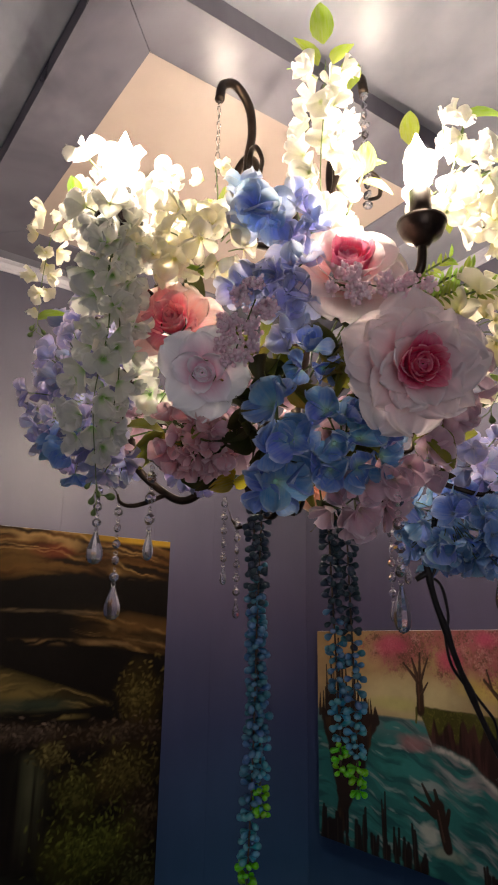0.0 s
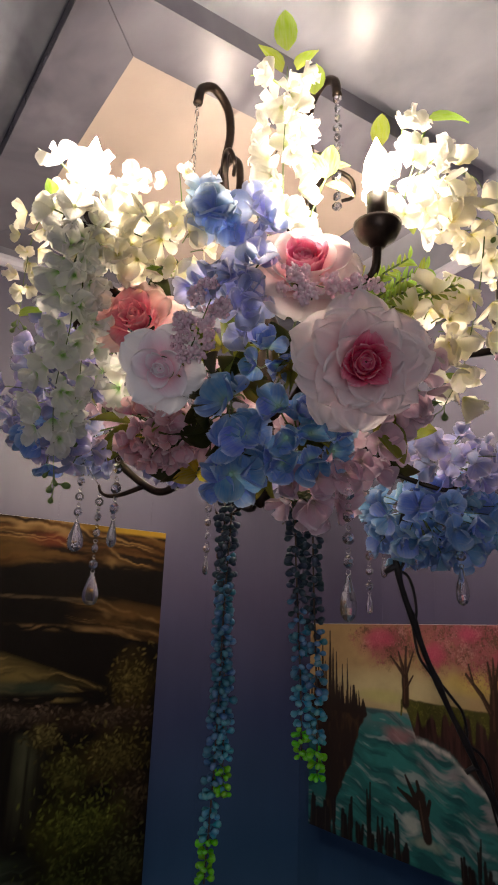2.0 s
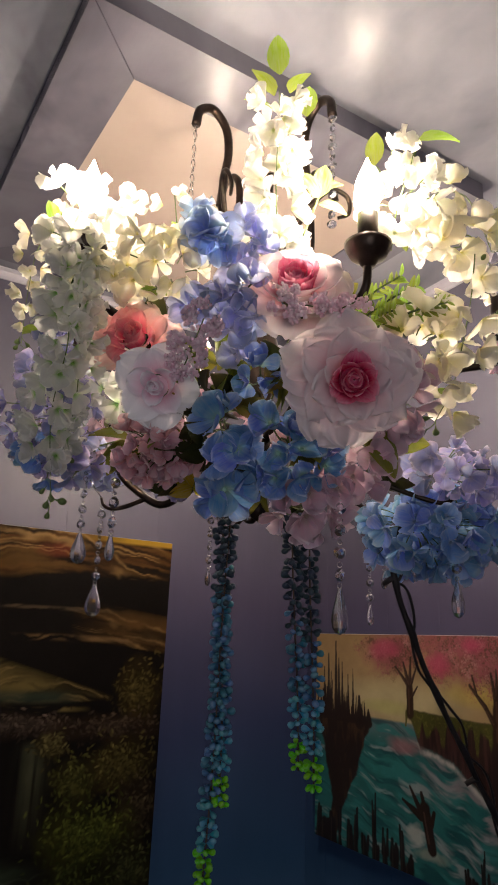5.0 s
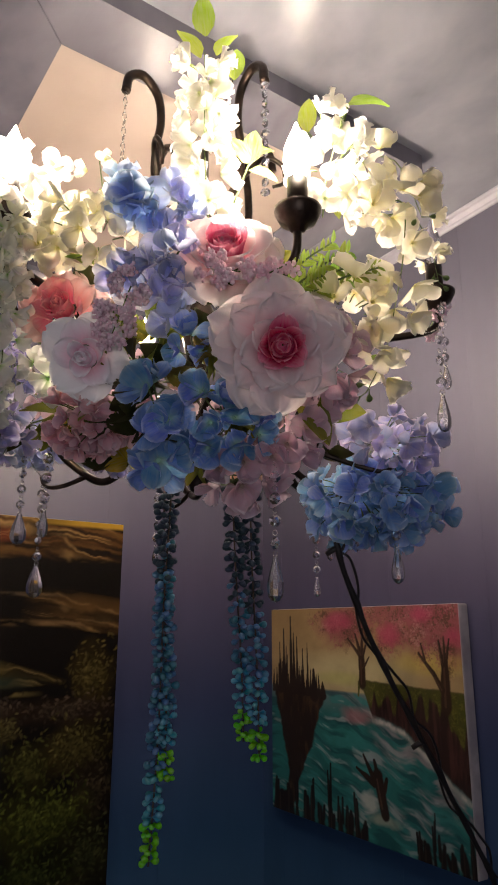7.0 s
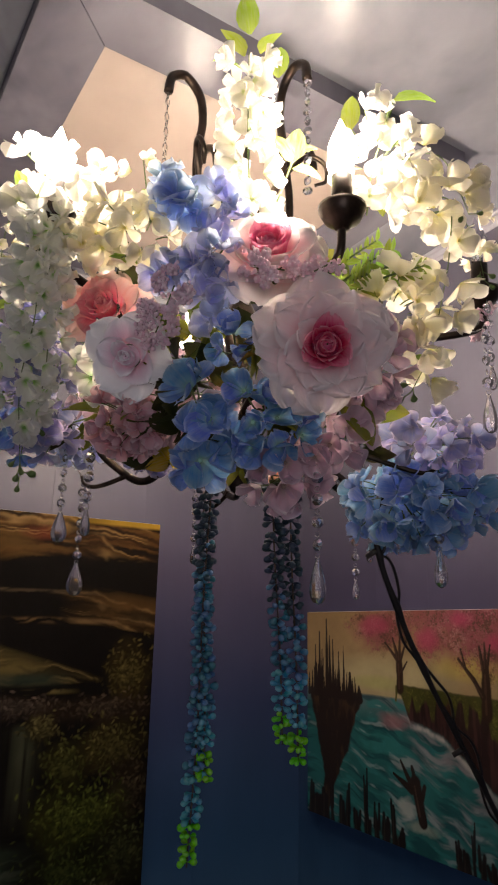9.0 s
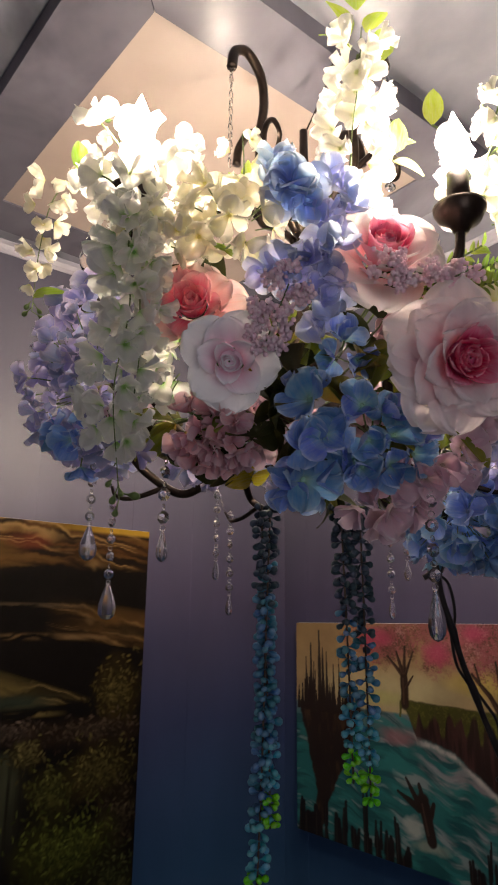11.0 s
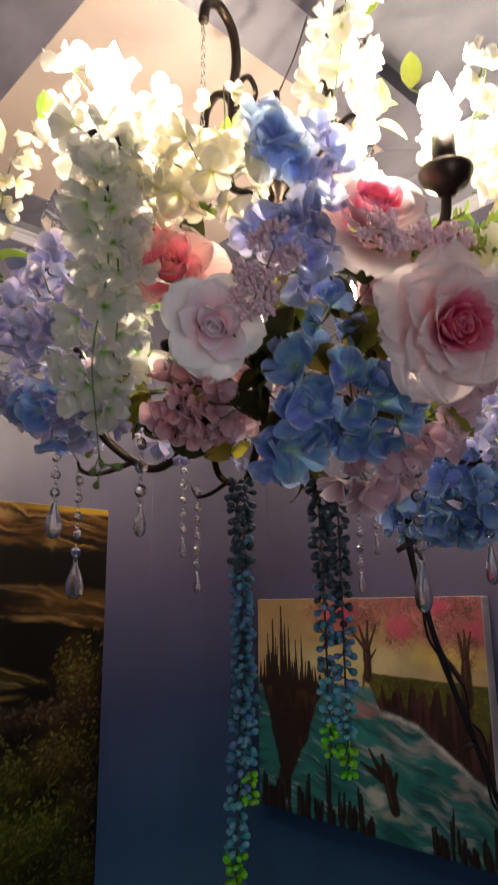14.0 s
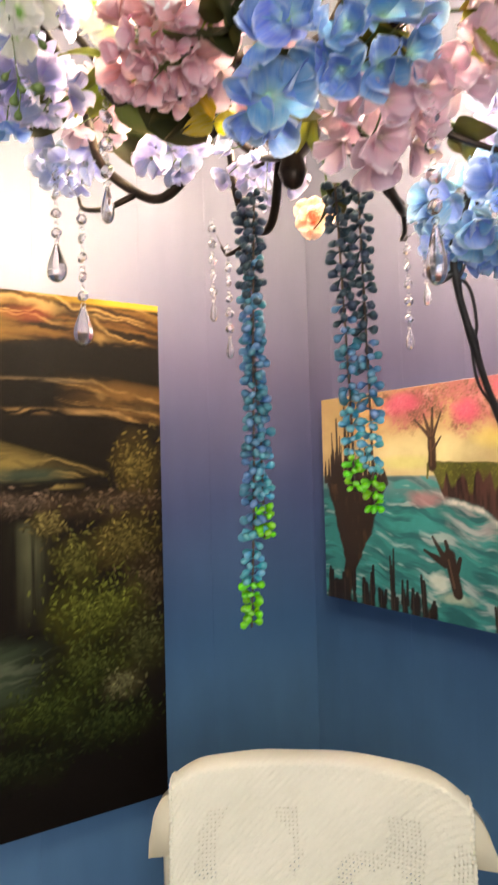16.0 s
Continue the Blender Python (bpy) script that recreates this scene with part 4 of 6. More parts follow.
def chandelier():
    th = thing("chandelier", pose(AXIS.x, AXIS.y, 0), "dark bronze six-armed candle chandelier covered in flowers", "chandelier")
    place("column", lathe("column", [(0.002, 1.80), (0.010, 1.805), (0.016, 1.82), (0.012, 1.835), (0.03, 1.855), (0.036, 1.88), (0.026, 1.905), (0.012, 1.92), (0.012, 1.98), (0.02, 2.0), (0.028, 2.04), (0.02, 2.08), (0.011, 2.10), (0.011, 2.20), (0.022, 2.215), (0.022, 2.235), (0.008, 2.25), (0.006, 2.38), (0.001, 2.382)], BRONZE, 20), th)
    place("suspension_wire", tube("suspension_wire", [(0, 0, 2.37), (0.02, 0.02, 2.44), (0.035, 0.035, PZ)], 0.0012, BRONZE, 8), th)
    sleeve = lathe("candle_sleeve", [(0.0, 0), (0.0125, 0.0), (0.0125, 0.052), (0.009, 0.054), (0.0, 0.054)], BRONZE, 16)
    dish = lathe("cup", [(0.0, -0.020), (0.008, -0.019), (0.012, -0.012), (0.022, -0.006), (0.028, 0.006), (0.0285, 0.010), (0.0265, 0.009), (0.021, 0.001), (0.010, 0.0), (0.0, 0.0)], BRONZE, 24)
    lit = lathe("bulb", bulb_profile(), LIT, 10)
    clear = lathe("bulb", bulb_profile(), BULB_GLASS, 16)
    core = tube("filament", [(0.002, 0, 0.0), (0.003, 0, 0.02), (0, 0, 0.03), (-0.003, 0, 0.02), (-0.002, 0, 0)], 0.0007, SILVER, 5)
    for a, cup_r, tip_r, tip_a in ARMS:
        k = tip_r / 0.307
        if cup_r > 0.3 and abs(a) > 100:
            pts = [polar(0.02, tip_a - 20, 1.915), polar(0.07, tip_a - 14, 1.935), polar(0.125 * k, tip_a - 11, 1.90), polar(0.175 * k, tip_a - 10, 1.856), polar(0.212 * k, tip_a - 8, 1.845), polar(0.25 * k, tip_a - 4, 1.868), polar(0.272, tip_a + 0.04 * (a - tip_a), 1.897), polar(0.280, tip_a + 0.12 * (a - tip_a), 1.94), polar(0.288, tip_a + 0.22 * (a - tip_a), 1.99), polar(0.300, tip_a + 0.6 * (a - tip_a), 2.030), polar(cup_r - 0.003, a - 2, 2.050), polar(cup_r, a, CUP_Z - 0.014)]
        else:
            pts = [polar(0.02, tip_a - 8, 1.915), polar(0.06, tip_a - 5, 1.93), polar(0.10, tip_a - 3, 1.90), polar(0.14, tip_a, 1.868), polar(0.165, tip_a + 2, 1.87), polar(0.185, a - 8, 1.91), polar(0.195, a - 5, 1.96), polar(0.21, a - 3, 2.01), polar(cup_r - 0.012, a, 2.035), polar(cup_r, a, CUP_Z - 0.014)]
        arm = place("arm", tube("arm", pts, lambda s: 0.0070 - 0.0016 * s, BRONZE, 8), th)
        ARM_POINTS.extend(AXIS + p for p in smooth_path(pts, 8))
        big = cup_r > 0.3 and abs(a) > 100
        start = pts[4].lerp(pts[5], 0.5) if big else pts[4]
        curl = [start, start.lerp(polar(tip_r, tip_a, 1.836), 0.5) + Vector((0, 0, -0.004)), polar(tip_r * 0.94, tip_a, 1.838), polar(tip_r, tip_a, 1.846), polar(tip_r * 1.005, tip_a + 1, 1.858)]
        ARM_POINTS.extend(AXIS + p for p in smooth_path(curl, 8))
        place("scroll", tube("scroll", curl, lambda s: 0.0045 - 0.0022 * s, BRONZE, 7), arm)
        low = tip_a - 10
        inner = [polar(0.10, low - 2, 1.915), polar(0.14, low + 4, 1.945), polar(0.17, low + 9, 1.93), polar(0.168, low + 10, 1.90), polar(0.145, low + 8, 1.893)]
        place("scroll", tube("scroll", inner, lambda s: 0.0048 - 0.002 * s, BRONZE, 7), arm)
        if big:
            rising = [polar(0.12, tip_a - 11, 1.892), polar(0.155, tip_a - 6, 1.905), polar(0.19, tip_a - 2, 1.925), polar(0.225, tip_a + 4, 1.965), polar(0.25, tip_a + 7, 2.005), polar(0.27, tip_a + 11, 2.035), polar(0.29, tip_a + 15, 2.045)]
            place("scroll", tube("scroll", rising, lambda s: 0.0058 - 0.001 * s, BRONZE, 7), arm)
        at = Matrix.Translation(polar(cup_r, a, CUP_Z))
        place("cup", dish, arm, at)
        place("candle_sleeve", sleeve, arm, at)
        top = Matrix.Translation(polar(cup_r, a, CUP_Z + 0.054))
        if a in LIT_ARMS:
            place("bulb", lit, arm, top, "glowing candle bulb")
        else:
            place("bulb", clear, arm, top, "unlit clear candle bulb")
            place("filament", core, arm, top)
    for a in (-83, 7, 97, 187):
        pts = [polar(0.018, a, 2.20), polar(0.05, a, 2.235), polar(0.088, a, 2.265), polar(0.092, a, 2.32), polar(0.085, a, 2.375), polar(0.092, a, 2.42), polar(0.118, a, 2.442), polar(0.142, a, 2.428), polar(0.148, a, 2.398)]
        hook = place("hook", tube("hook", pts, lambda s: 0.0062 + 0.0012 * s, BRONZE, 8), th)
        side = [polar(0.085, a, 2.262), polar(0.115, a + 14, 2.30), polar(0.135, a + 24, 2.295), polar(0.135, a + 28, 2.272), polar(0.12, a + 24, 2.262)]
        place("scroll", tube("scroll", side, lambda s: 0.0048 - 0.002 * s, BRONZE, 7), hook)


chandelier()


def octagon(name="bead"):
    """Faceted bead, axis along y."""
    verts, faces = [], []
    for y, r in ((-0.0038, 0.0038), (0, 0.0074), (0.0038, 0.0038)):
        for k in range(8):
            a = 2 * math.pi * (k + 0.5) / 8
            verts.append((r * math.cos(a), y, r * math.sin(a)))
    for i in range(2):
        for k in range(8):
            faces.append((i * 8 + k, i * 8 + (k + 1) % 8, i * 8 + 8 + (k + 1) % 8, i * 8 + 8 + k))
    faces += [tuple(range(8))[::-1], tuple(range(16, 24))]
    return mesh_of(name, verts, faces, CRYSTAL, False)


def teardrop(k):
    prof = [(0.0003, 0.0), (0.0030, -0.003), (0.0052, -0.010), (0.0088, -0.020), (0.0118, -0.030), (0.0125, -0.038), (0.0108, -0.0455), (0.0062, -0.0505), (0.0003, -0.0525)]
    return lathe("teardrop", [(r * k, z * k) for r, z in prof], CRYSTAL, 10, False)


BEAD, DROP, DROP_SMALL = octagon(), teardrop(1.0), teardrop(0.68)


def ring_mesh():
    pts = [Vector((0.0032 * math.cos(a), 0, 0.0032 * math.sin(a))) for a in np.linspace(0, 2 * math.pi, 9)]
    v, f = tube_data(pts, 0.0005, 5)
    return mesh_of("link", v, f, SILVER)


RING = ring_mesh()


def long_link():
    pts = [Vector((0.0030 * math.cos(a), 0, 0.0078 * math.sin(a))) for a in np.linspace(0, 2 * math.pi, 13)]
    v, f = tube_data(pts, 0.0007, 5)
    return mesh_of("link", v, f, SILVER)


CHAIN_LINK = long_link()


def strand(x, y, top, tip, big=True, yaw=20.0, slim=1.0):
    """A hanging strand: cut beads on wire links with a teardrop below."""
    th = thing("crystal_strand", pose(x, y, top, 0, 0, yaw), "clear cut-crystal bead strand with a hanging teardrop", "crystal strand", "crystal strands on the chandelier")
    drop, size = (DROP, 0.0525) if big else (DROP_SMALL, 0.0357)
    length = top - tip - size
    n = max(1, int(length / 0.0235))
    step = length / n
    for k in range(n):
        z = -(k + 0.5) * step
        place("bead", BEAD, th, pose(0, 0, z, 0, 0, random.uniform(-50, 50)))
        place("link", RING, th, pose(0, 0, z + step / 2 - 0.001, 0, 0, random.uniform(0, 90)))
    near = min(ARM_POINTS, key=lambda p: (p - Vector((x, y, top))).length) - Vector((x, y, top))
    wire = Matrix.Rotation(-radians(yaw), 3, "Z") @ near
    v, f = tube_data([Vector((0, 0, 0)), wire * 0.5 + Vector((0, 0, -0.002)), wire], 0.0007, 5)
    place("hanger", mesh_of("hanger", v, f, SILVER), th)
    place("link", RING, th, pose(0, 0, -length + 0.001))
    place("teardrop", drop, th, pose(0, 0, -length) @ Matrix.Diagonal((slim, slim, 1, 1)))


for x, y, top, tip, big in ((-0.953, 0.389, 1.842, 1.663, True), (-0.968, 0.360, 1.900, 1.746, True), (-1.033, 0.662, 1.86, 1.675, False), (-1.045, 0.64, 1.90, 1.735, False), (-0.473, 0.518, 1.80, 1.645, True),
                            (-0.835, 0.864, 1.84, 1.672, False), (-0.805, 0.872, 1.86, 1.735, False), (-0.542, 0.776, 1.82, 1.677, True), (-0.672, 0.313, 1.86, 1.723, False), (-0.405, 0.735, 2.00, 1.858, True), (-0.43, 0.775, 2.06, 1.93, False)):
    strand(x, y, top, tip, big, random.uniform(0, 60), 1.05 if x < -0.9 and big else 0.75)


def chain(x, y, top, bottom, mesh_, name, label):
    th = thing("bead_chain", pose(x, y, top), label, "bead chain", "bead chains on the hooks")
    pitch = 0.0165 if mesh_ is BEAD else 0.0132
    n = int((top - bottom) / pitch)
    for k in range(n):
        place(name, mesh_, th, pose(0, 0, -0.008 - pitch * k, 0, 0, random.uniform(-60, 60) if mesh_ is BEAD else 90 * (k % 2) + random.uniform(-20, 20)))


HR, HL = AXIS + polar(0.148, 7, 2.40), AXIS + polar(0.148, -83, 2.40)
chain(HR.x, HR.y, 2.40, 2.20, BEAD, "bead", "clear bead chain hanging from a bronze hook")
chain(HL.x, HL.y, 2.40, 2.24, CHAIN_LINK, "link", "fine wire chain hanging from a bronze hook")


# ---- flowers ----
HEART = AXIS + Vector((0, 0, 1.95))
FLORETS = {}
CAMERA_SIDE = Vector((0.82, -0.55, -0.30))   # the open side of the room, from which the flowers were arranged


def floret_petal(size, slim, lean, curl, seed):
    """One cupped, ruffled petal that grows along x from the eye of a floret."""
    rnd = random.Random(seed)
    L, W, nu, nv = size * rnd.uniform(0.48, 0.57), size * slim * rnd.uniform(0.90, 1.12), 7, 8
    cup, crease, ruf = rnd.uniform(0.0, 0.85), rnd.uniform(0.10, 0.45), size * rnd.uniform(0.06, 0.13)
    ph = [rnd.uniform(0, 6.3) for _ in range(3)]
    x, z, verts, faces, t = 0.0012, 0.0, [], [], []
    for i in range(nu + 1):
        s = i / nu
        u = math.sin(math.pi / 2 * s)
        a = radians(lean + curl * u ** 1.6)
        if i:
            step = L * (u - math.sin(math.pi / 2 * (i - 1) / nu))
            x, z = x + math.sin(a) * step, z + math.cos(a) * step
        w = W / 2 * ((0.16 + 0.84 * math.sin(math.pi / 2 * min(1, u / 0.64)) ** 1.2) if u < 0.64 else max(0.05, 1 - ((u - 0.64) / 0.36) ** 2.4) ** 0.5)
        for j in range(nv + 1):
            v = 2 * j / nv - 1
            h = cup * w * v * v - crease * w * (1 - abs(v)) + ruf * u * u * (0.6 * math.sin(2.6 * v + ph[0]) + 0.5 * abs(v) * math.sin(5.6 * v + ph[1])) + 0.4 * ruf * u ** 3 * math.sin(8 * v + ph[2])
            verts.append((x - math.cos(a) * h, v * w * (1 + 0.08 * math.sin(7 * u + ph[1])), z + math.sin(a) * h))
            t.append(min(1.0, u * (0.88 + 0.12 * abs(v)) + 0.10 * u * v * v))
    for i in range(nu):
        for j in range(nv):
            k = i * (nv + 1) + j
            faces.append((k, k + 1, k + nv + 2, k + nv + 1))
    return verts, faces, t


def pod_mesh(mat):
    v, f, t = [], [], []
    prof = [(0.0010, 0.0), (0.0015, 0.006), (0.0042, 0.0095), (0.0070, 0.0145), (0.0066, 0.0190), (0.0036, 0.0218), (0.0003, 0.0225)]
    for r, z in prof:
        for k in range(7):
            a = 2 * math.pi * k / 7
            v.append((r * math.cos(a), r * 0.8 * math.sin(a), z))
            t.append(z / 0.0225)
    for i in range(len(prof) - 1):
        for k in range(7):
            a, b = i * 7 + k, i * 7 + (k + 1) % 7
            f.append((a, b, b + 7, a + 7))
    return mesh_of("bud", v, f, mat, t=t)


GREEN_POD = pod_mesh(STEM)


def petal_set(mat, size, petals, open_):
    """Alike petals of one dye and size, made once, and the eye of the floret."""
    key = (mat.name, round(size, 3), petals, open_)
    if key not in FLORETS:
        made = []
        for k in range(9):
            rnd = random.Random(k * 17 + petals)
            pv, pf, pt = floret_petal(size, 0.53 if petals <= 4 else 0.44, open_ - 20 + rnd.uniform(-12, 12), 26 + rnd.uniform(-44, 40), k * 13 + petals)
            made.append(mesh_of("petal", pv, pf, mat, t=pt))
        ev, ef, et = bead_data(size * 0.045, (0, 0, size * 0.035), 6, 0.0)
        FLORETS[key] = (made, mesh_of("floret", ev, ef, mat, t=et))
    return FLORETS[key]


def add_floret(th, m, mat, size, petals, rnd, open_=70.0):
    made, eye = petal_set(mat, size, petals, open_)
    ob = place("floret", eye, th, m)
    start = rnd.uniform(0, 6.3)
    for k in range(petals):
        turn = start + 2 * math.pi * (k + rnd.uniform(-0.15, 0.15)) / petals
        tilt = Matrix.Rotation(rnd.uniform(-0.45, 0.40), 4, "Y") @ Matrix.Rotation(rnd.uniform(-0.45, 0.45), 4, "X")
        place("petal", made[rnd.randrange(9)], ob, Matrix.Translation((0, 0, 0.0008 * (k % 2))) @ Matrix.Rotation(turn, 4, "Z") @ tilt @ Matrix.Scale(rnd.uniform(0.88, 1.12), 4))


def cluster(label, mat, size, spots, petals=4, seed=0, open_=66.0):
    """A loose head of a few florets, each at its own place, turned its own way, on stalks from one stem."""
    rnd = random.Random(seed)
    ps = [Vector(p) for p, _, _ in spots]
    root = sum(ps, Vector()) / len(ps) - CAMERA_SIDE.normalized() * 0.05
    th = thing("hydrangea", Matrix.Translation(root), label, "flower head", "artificial flowers on the chandelier")
    for p, (_, d, k) in zip(ps, spots):
        add_floret(th, facing(p - root, Vector(d), rnd.uniform(0, 6.3)) @ Matrix.Scale(k, 4), mat, size, petals, rnd, open_)
        v, f = tube_data(smooth_path([Vector((0, 0, 0)), (p - root) * 0.6 + Vector((0, 0, -0.004)), p - root], 5), 0.0011, 5)
        place("stalk", mesh_of("stalk", v, f, STEM, t=[0.5] * len(v)), th)
    return th


def hydrangea(p, radii, mat, size, n, label, out=None, cover=0.62, name="hydrangea", petals=4, seed=0, lift=0.0):
    """A head of florets on short stalks over a rounded form."""
    rnd = random.Random(seed + n)
    p = Vector(p)
    d = Vector(out) if out else (p - HEART).normalized() + CAMERA_SIDE * 0.6
    d = (d + Vector((0, 0, lift))).normalized()
    th = thing(name, Matrix.Translation(p), label, "flower head", "artificial flowers on the chandelier")
    q = d.to_track_quat("Z", "Y").to_matrix()
    back = -d * max(radii) * 0.35
    inv = Vector([1 / max(r, 1e-3) for r in radii])
    stalks = []
    for k in range(n):
        c = 1 - (k + 0.5) / n * 2 * cover
        a = k * 2.39996 + rnd.uniform(-0.25, 0.25)
        s = math.sqrt(max(0, 1 - c * c))
        n_ = q @ Vector((s * math.cos(a), s * math.sin(a), c))
        pos = Vector([n_[i] * radii[i] for i in range(3)]) * (rnd.uniform(0.78, 1.12) if k % 3 else rnd.uniform(0.35, 0.8))
        nn = (n_ + Vector((rnd.uniform(-0.6, 0.6), rnd.uniform(-0.6, 0.6), rnd.uniform(-0.55, 0.5)))).normalized()
        m = facing(pos, nn, rnd.uniform(0, 6.3)) @ Matrix.Scale(rnd.uniform(0.82, 1.15), 4)
        add_floret(th, m, mat, size, petals, rnd)
        stalks.append((*tube_data([back.lerp(pos, 0.55), back.lerp(pos, 0.8) + Vector((0, 0, 0.001)), pos], 0.0008, 4), None))
    v, f, t = [], [], []
    for sv, sf, _ in stalks:
        o = len(v)
        v += sv
        f += [tuple(i + o for i in x) for x in sf]
    tagged(place("stem", mesh_of("stem", v, f, STEM, t=[0.5] * len(v)), th), kind="stuff")
    return th


def rose(p, d, D, spin, label, dyes, n=30, heart=0.40, ruffle=1.0, width=1.0, shut=1.0, roll=40.0):
    """A rose of diameter D: petals set in a spiral from the rolled heart outward, each one wider and more open than the last."""
    th = thing("rose", facing(p, Vector(d), spin), label, "rose", "artificial flowers on the chandelier")
    rnd = random.Random(int(1000 * abs(p[0] + p[2])))
    R = D / 2
    inner, mid, outer = dyes
    for k in range(n):
        q = k / (n - 1)
        e = q * q * (3 - 2 * q)
        ins = q < heart
        L = R * (0.27 + 0.50 * q ** 0.9) * rnd.uniform(0.90, 1.08)
        W = R * (0.26 + 0.80 * q ** 0.8) * width * rnd.uniform(0.92, 1.10)
        shy = max(0.0, 1 - q / 0.22)
        a0 = (3 + 66 * e ** shut) - 6 * shy + rnd.uniform(-4, 4)
        a1 = (4 + 96 * e ** shut) - 34 * shy + rnd.uniform(-10, 10)
        v, f, t = petal_data(L, W, a0, a1, R * (0.13 + 0.19 * q ** 0.8), R * (0.10 + 0.10 * q + 0.75 * q ** 1.6), R * (0.020 + 0.055 * q) * ruffle, 0.0, rnd.randint(0, 9999), 10, 14, 0.0, R * (0.12 - 0.26 * q), roll * (1 - 0.55 * q) * rnd.uniform(0.3, 1.2))
        turn = k * 2.39996 + rnd.uniform(-0.2, 0.2)
        place("petal", mesh_of("petal", v, f, inner if ins else mid if q < heart + 0.18 else outer, t=t), th, Matrix.Rotation(turn, 4, "Z"))
    v, f, t = [], [], []
    turns, steps = 3.4 * math.pi, 60
    for k in range(steps + 1):
        q = k / steps
        a = turns * q
        r = R * (0.016 + 0.125 * q ** 0.9) * (1 + 0.16 * math.sin(2.6 * a + 1.0) + 0.07 * math.sin(4.3 * a))
        h = R * (0.40 - 0.07 * q + 0.025 * math.sin(2.7 * a))
        for dr, z, tt in ((0.0, 0.25 * h, 0.3), (0.0, 0.60 * h, 0.55), (0.008 * R, 0.88 * h, 0.8), (0.034 * R, h, 1.0)):
            v.append(((r + dr) * math.cos(a), (r + dr) * math.sin(a), z))
            t.append(tt)
    for k in range(steps):
        for j in range(3):
            a = k * 4 + j
            f.append((a, a + 4, a + 5, a + 1))
    place("heart", mesh_of("heart", v, f, inner, t=t), th)
    dome = lathe("cushion", [(0.001, 0.27 * R), (0.06 * R, 0.26 * R), (0.13 * R, 0.21 * R), (0.19 * R, 0.12 * R), (0.24 * R, 0.02 * R)], inner, 14)
    dome.attributes.new("t", "FLOAT", "POINT").data.foreach_set("value", [0.4] * len(dome.vertices))
    place("cushion", dome, th)
    base = lathe("base", [(0.26 * R, 0.04 * R), (0.22 * R, -0.06 * R), (0.12 * R, -0.13 * R), (0.002, -0.15 * R)], STEM, 14)
    place("base", base, th)
    place("calyx", lathe("calyx", [(0.001, -0.016), (0.006, -0.014), (0.010, -0.004), (0.008, 0.002)], STEM, 10), th)
    return th


LEAVES = {}


def leaf_mesh(mat, L, W, bend=18.0):
    key = (mat.name, round(L, 3), round(W, 3), bend)
    if key not in LEAVES:
        v, f, t = petal_data(L, W, 90 - bend, 90 + bend, 0.0, W * 1.1, L * 0.02, 0, 3, 8, 6, 0.75)
        LEAVES[key] = mesh_of("leaf", v, f, mat, t=t)
    return LEAVES[key]


def leaf_pose(p, along, up=(0, 0, 1), roll=0.0):
    x = Vector(along).normalized()
    z = Vector(up) - x * Vector(up).dot(x)
    z = z.normalized() if z.length > 1e-4 else x.orthogonal().normalized()
    y = z.cross(x)
    return Matrix.Translation(p) @ Matrix((x, y, z)).transposed().to_4x4() @ Matrix.Rotation(roll, 4, "X")


def spray(pts, mat, size, n, label, width=0.5, name="delphinium_spray", petals=5, leaves=0, buds=4, seed=0, taper=0.35, leaf_mat=None, open_=54.0):
    """A stem set with florets that grow smaller towards its tip."""
    rnd = random.Random(seed + n)
    base = Vector(pts[0])
    path = smooth_path([Vector(p) - base for p in pts], 10)
    th = thing(name, Matrix.Translation(base), label, "flower spray", "artificial flowers on the chandelier")
    v, f = tube_data(path, lambda s: 0.0011 - 0.0006 * s, 6)
    place("stem", mesh_of("stem", v, f, STEM, t=[0.5] * len(v)), th)
    for k in range(n):
        s = (k + 0.5) / n * 0.95
        i = min(int(s * (len(path) - 1)), len(path) - 2)
        p, d = path[i], (path[i + 1] - path[i]).normalized()
        side = d.orthogonal().normalized()
        a = k * 2.39996 + rnd.uniform(-0.5, 0.5)
        o = side * math.cos(a) + d.cross(side) * math.sin(a)
        g = 1 - taper * s
        m = facing(p + o * size * width * g * rnd.uniform(0.55, 1.3), o + d * 0.3 + Vector((0, 0, rnd.uniform(-0.8, 0.15))), rnd.uniform(0, 6.3)) @ Matrix.Scale(g * rnd.uniform(0.85, 1.15), 4)
        add_floret(th, m, mat, size, petals, rnd, open_)
    end = (path[-1] - path[-4]).normalized()
    for k in range(buds):
        p = path[-1] + end * 0.006 * k
        o = (end + end.orthogonal().normalized() * 0.9 * (-1) ** k + Vector([rnd.uniform(-0.6, 0.6) for _ in range(3)])).normalized()
        bv, bf = tube_data([path[-1], p, p + o * 0.010], 0.0006, 4)
        place("bud", GREEN_POD, th, facing(p + o * 0.006, o) @ Matrix.Scale(rnd.uniform(0.45, 0.7), 4))
        place("stalk", mesh_of("stalk", bv, bf, STEM, t=[0.5] * len(bv)), th)
    for k in range(leaves):
        i = rnd.randrange(len(path))
        o = Vector((rnd.uniform(-1, 1), rnd.uniform(-1, 1), rnd.uniform(-0.3, 0.6)))
        place("leaf", leaf_mesh(leaf_mat or LEAF_G, 0.05, 0.024), th, leaf_pose(path[i], o) @ Matrix.Scale(rnd.uniform(0.7, 1.2), 4))
    return th


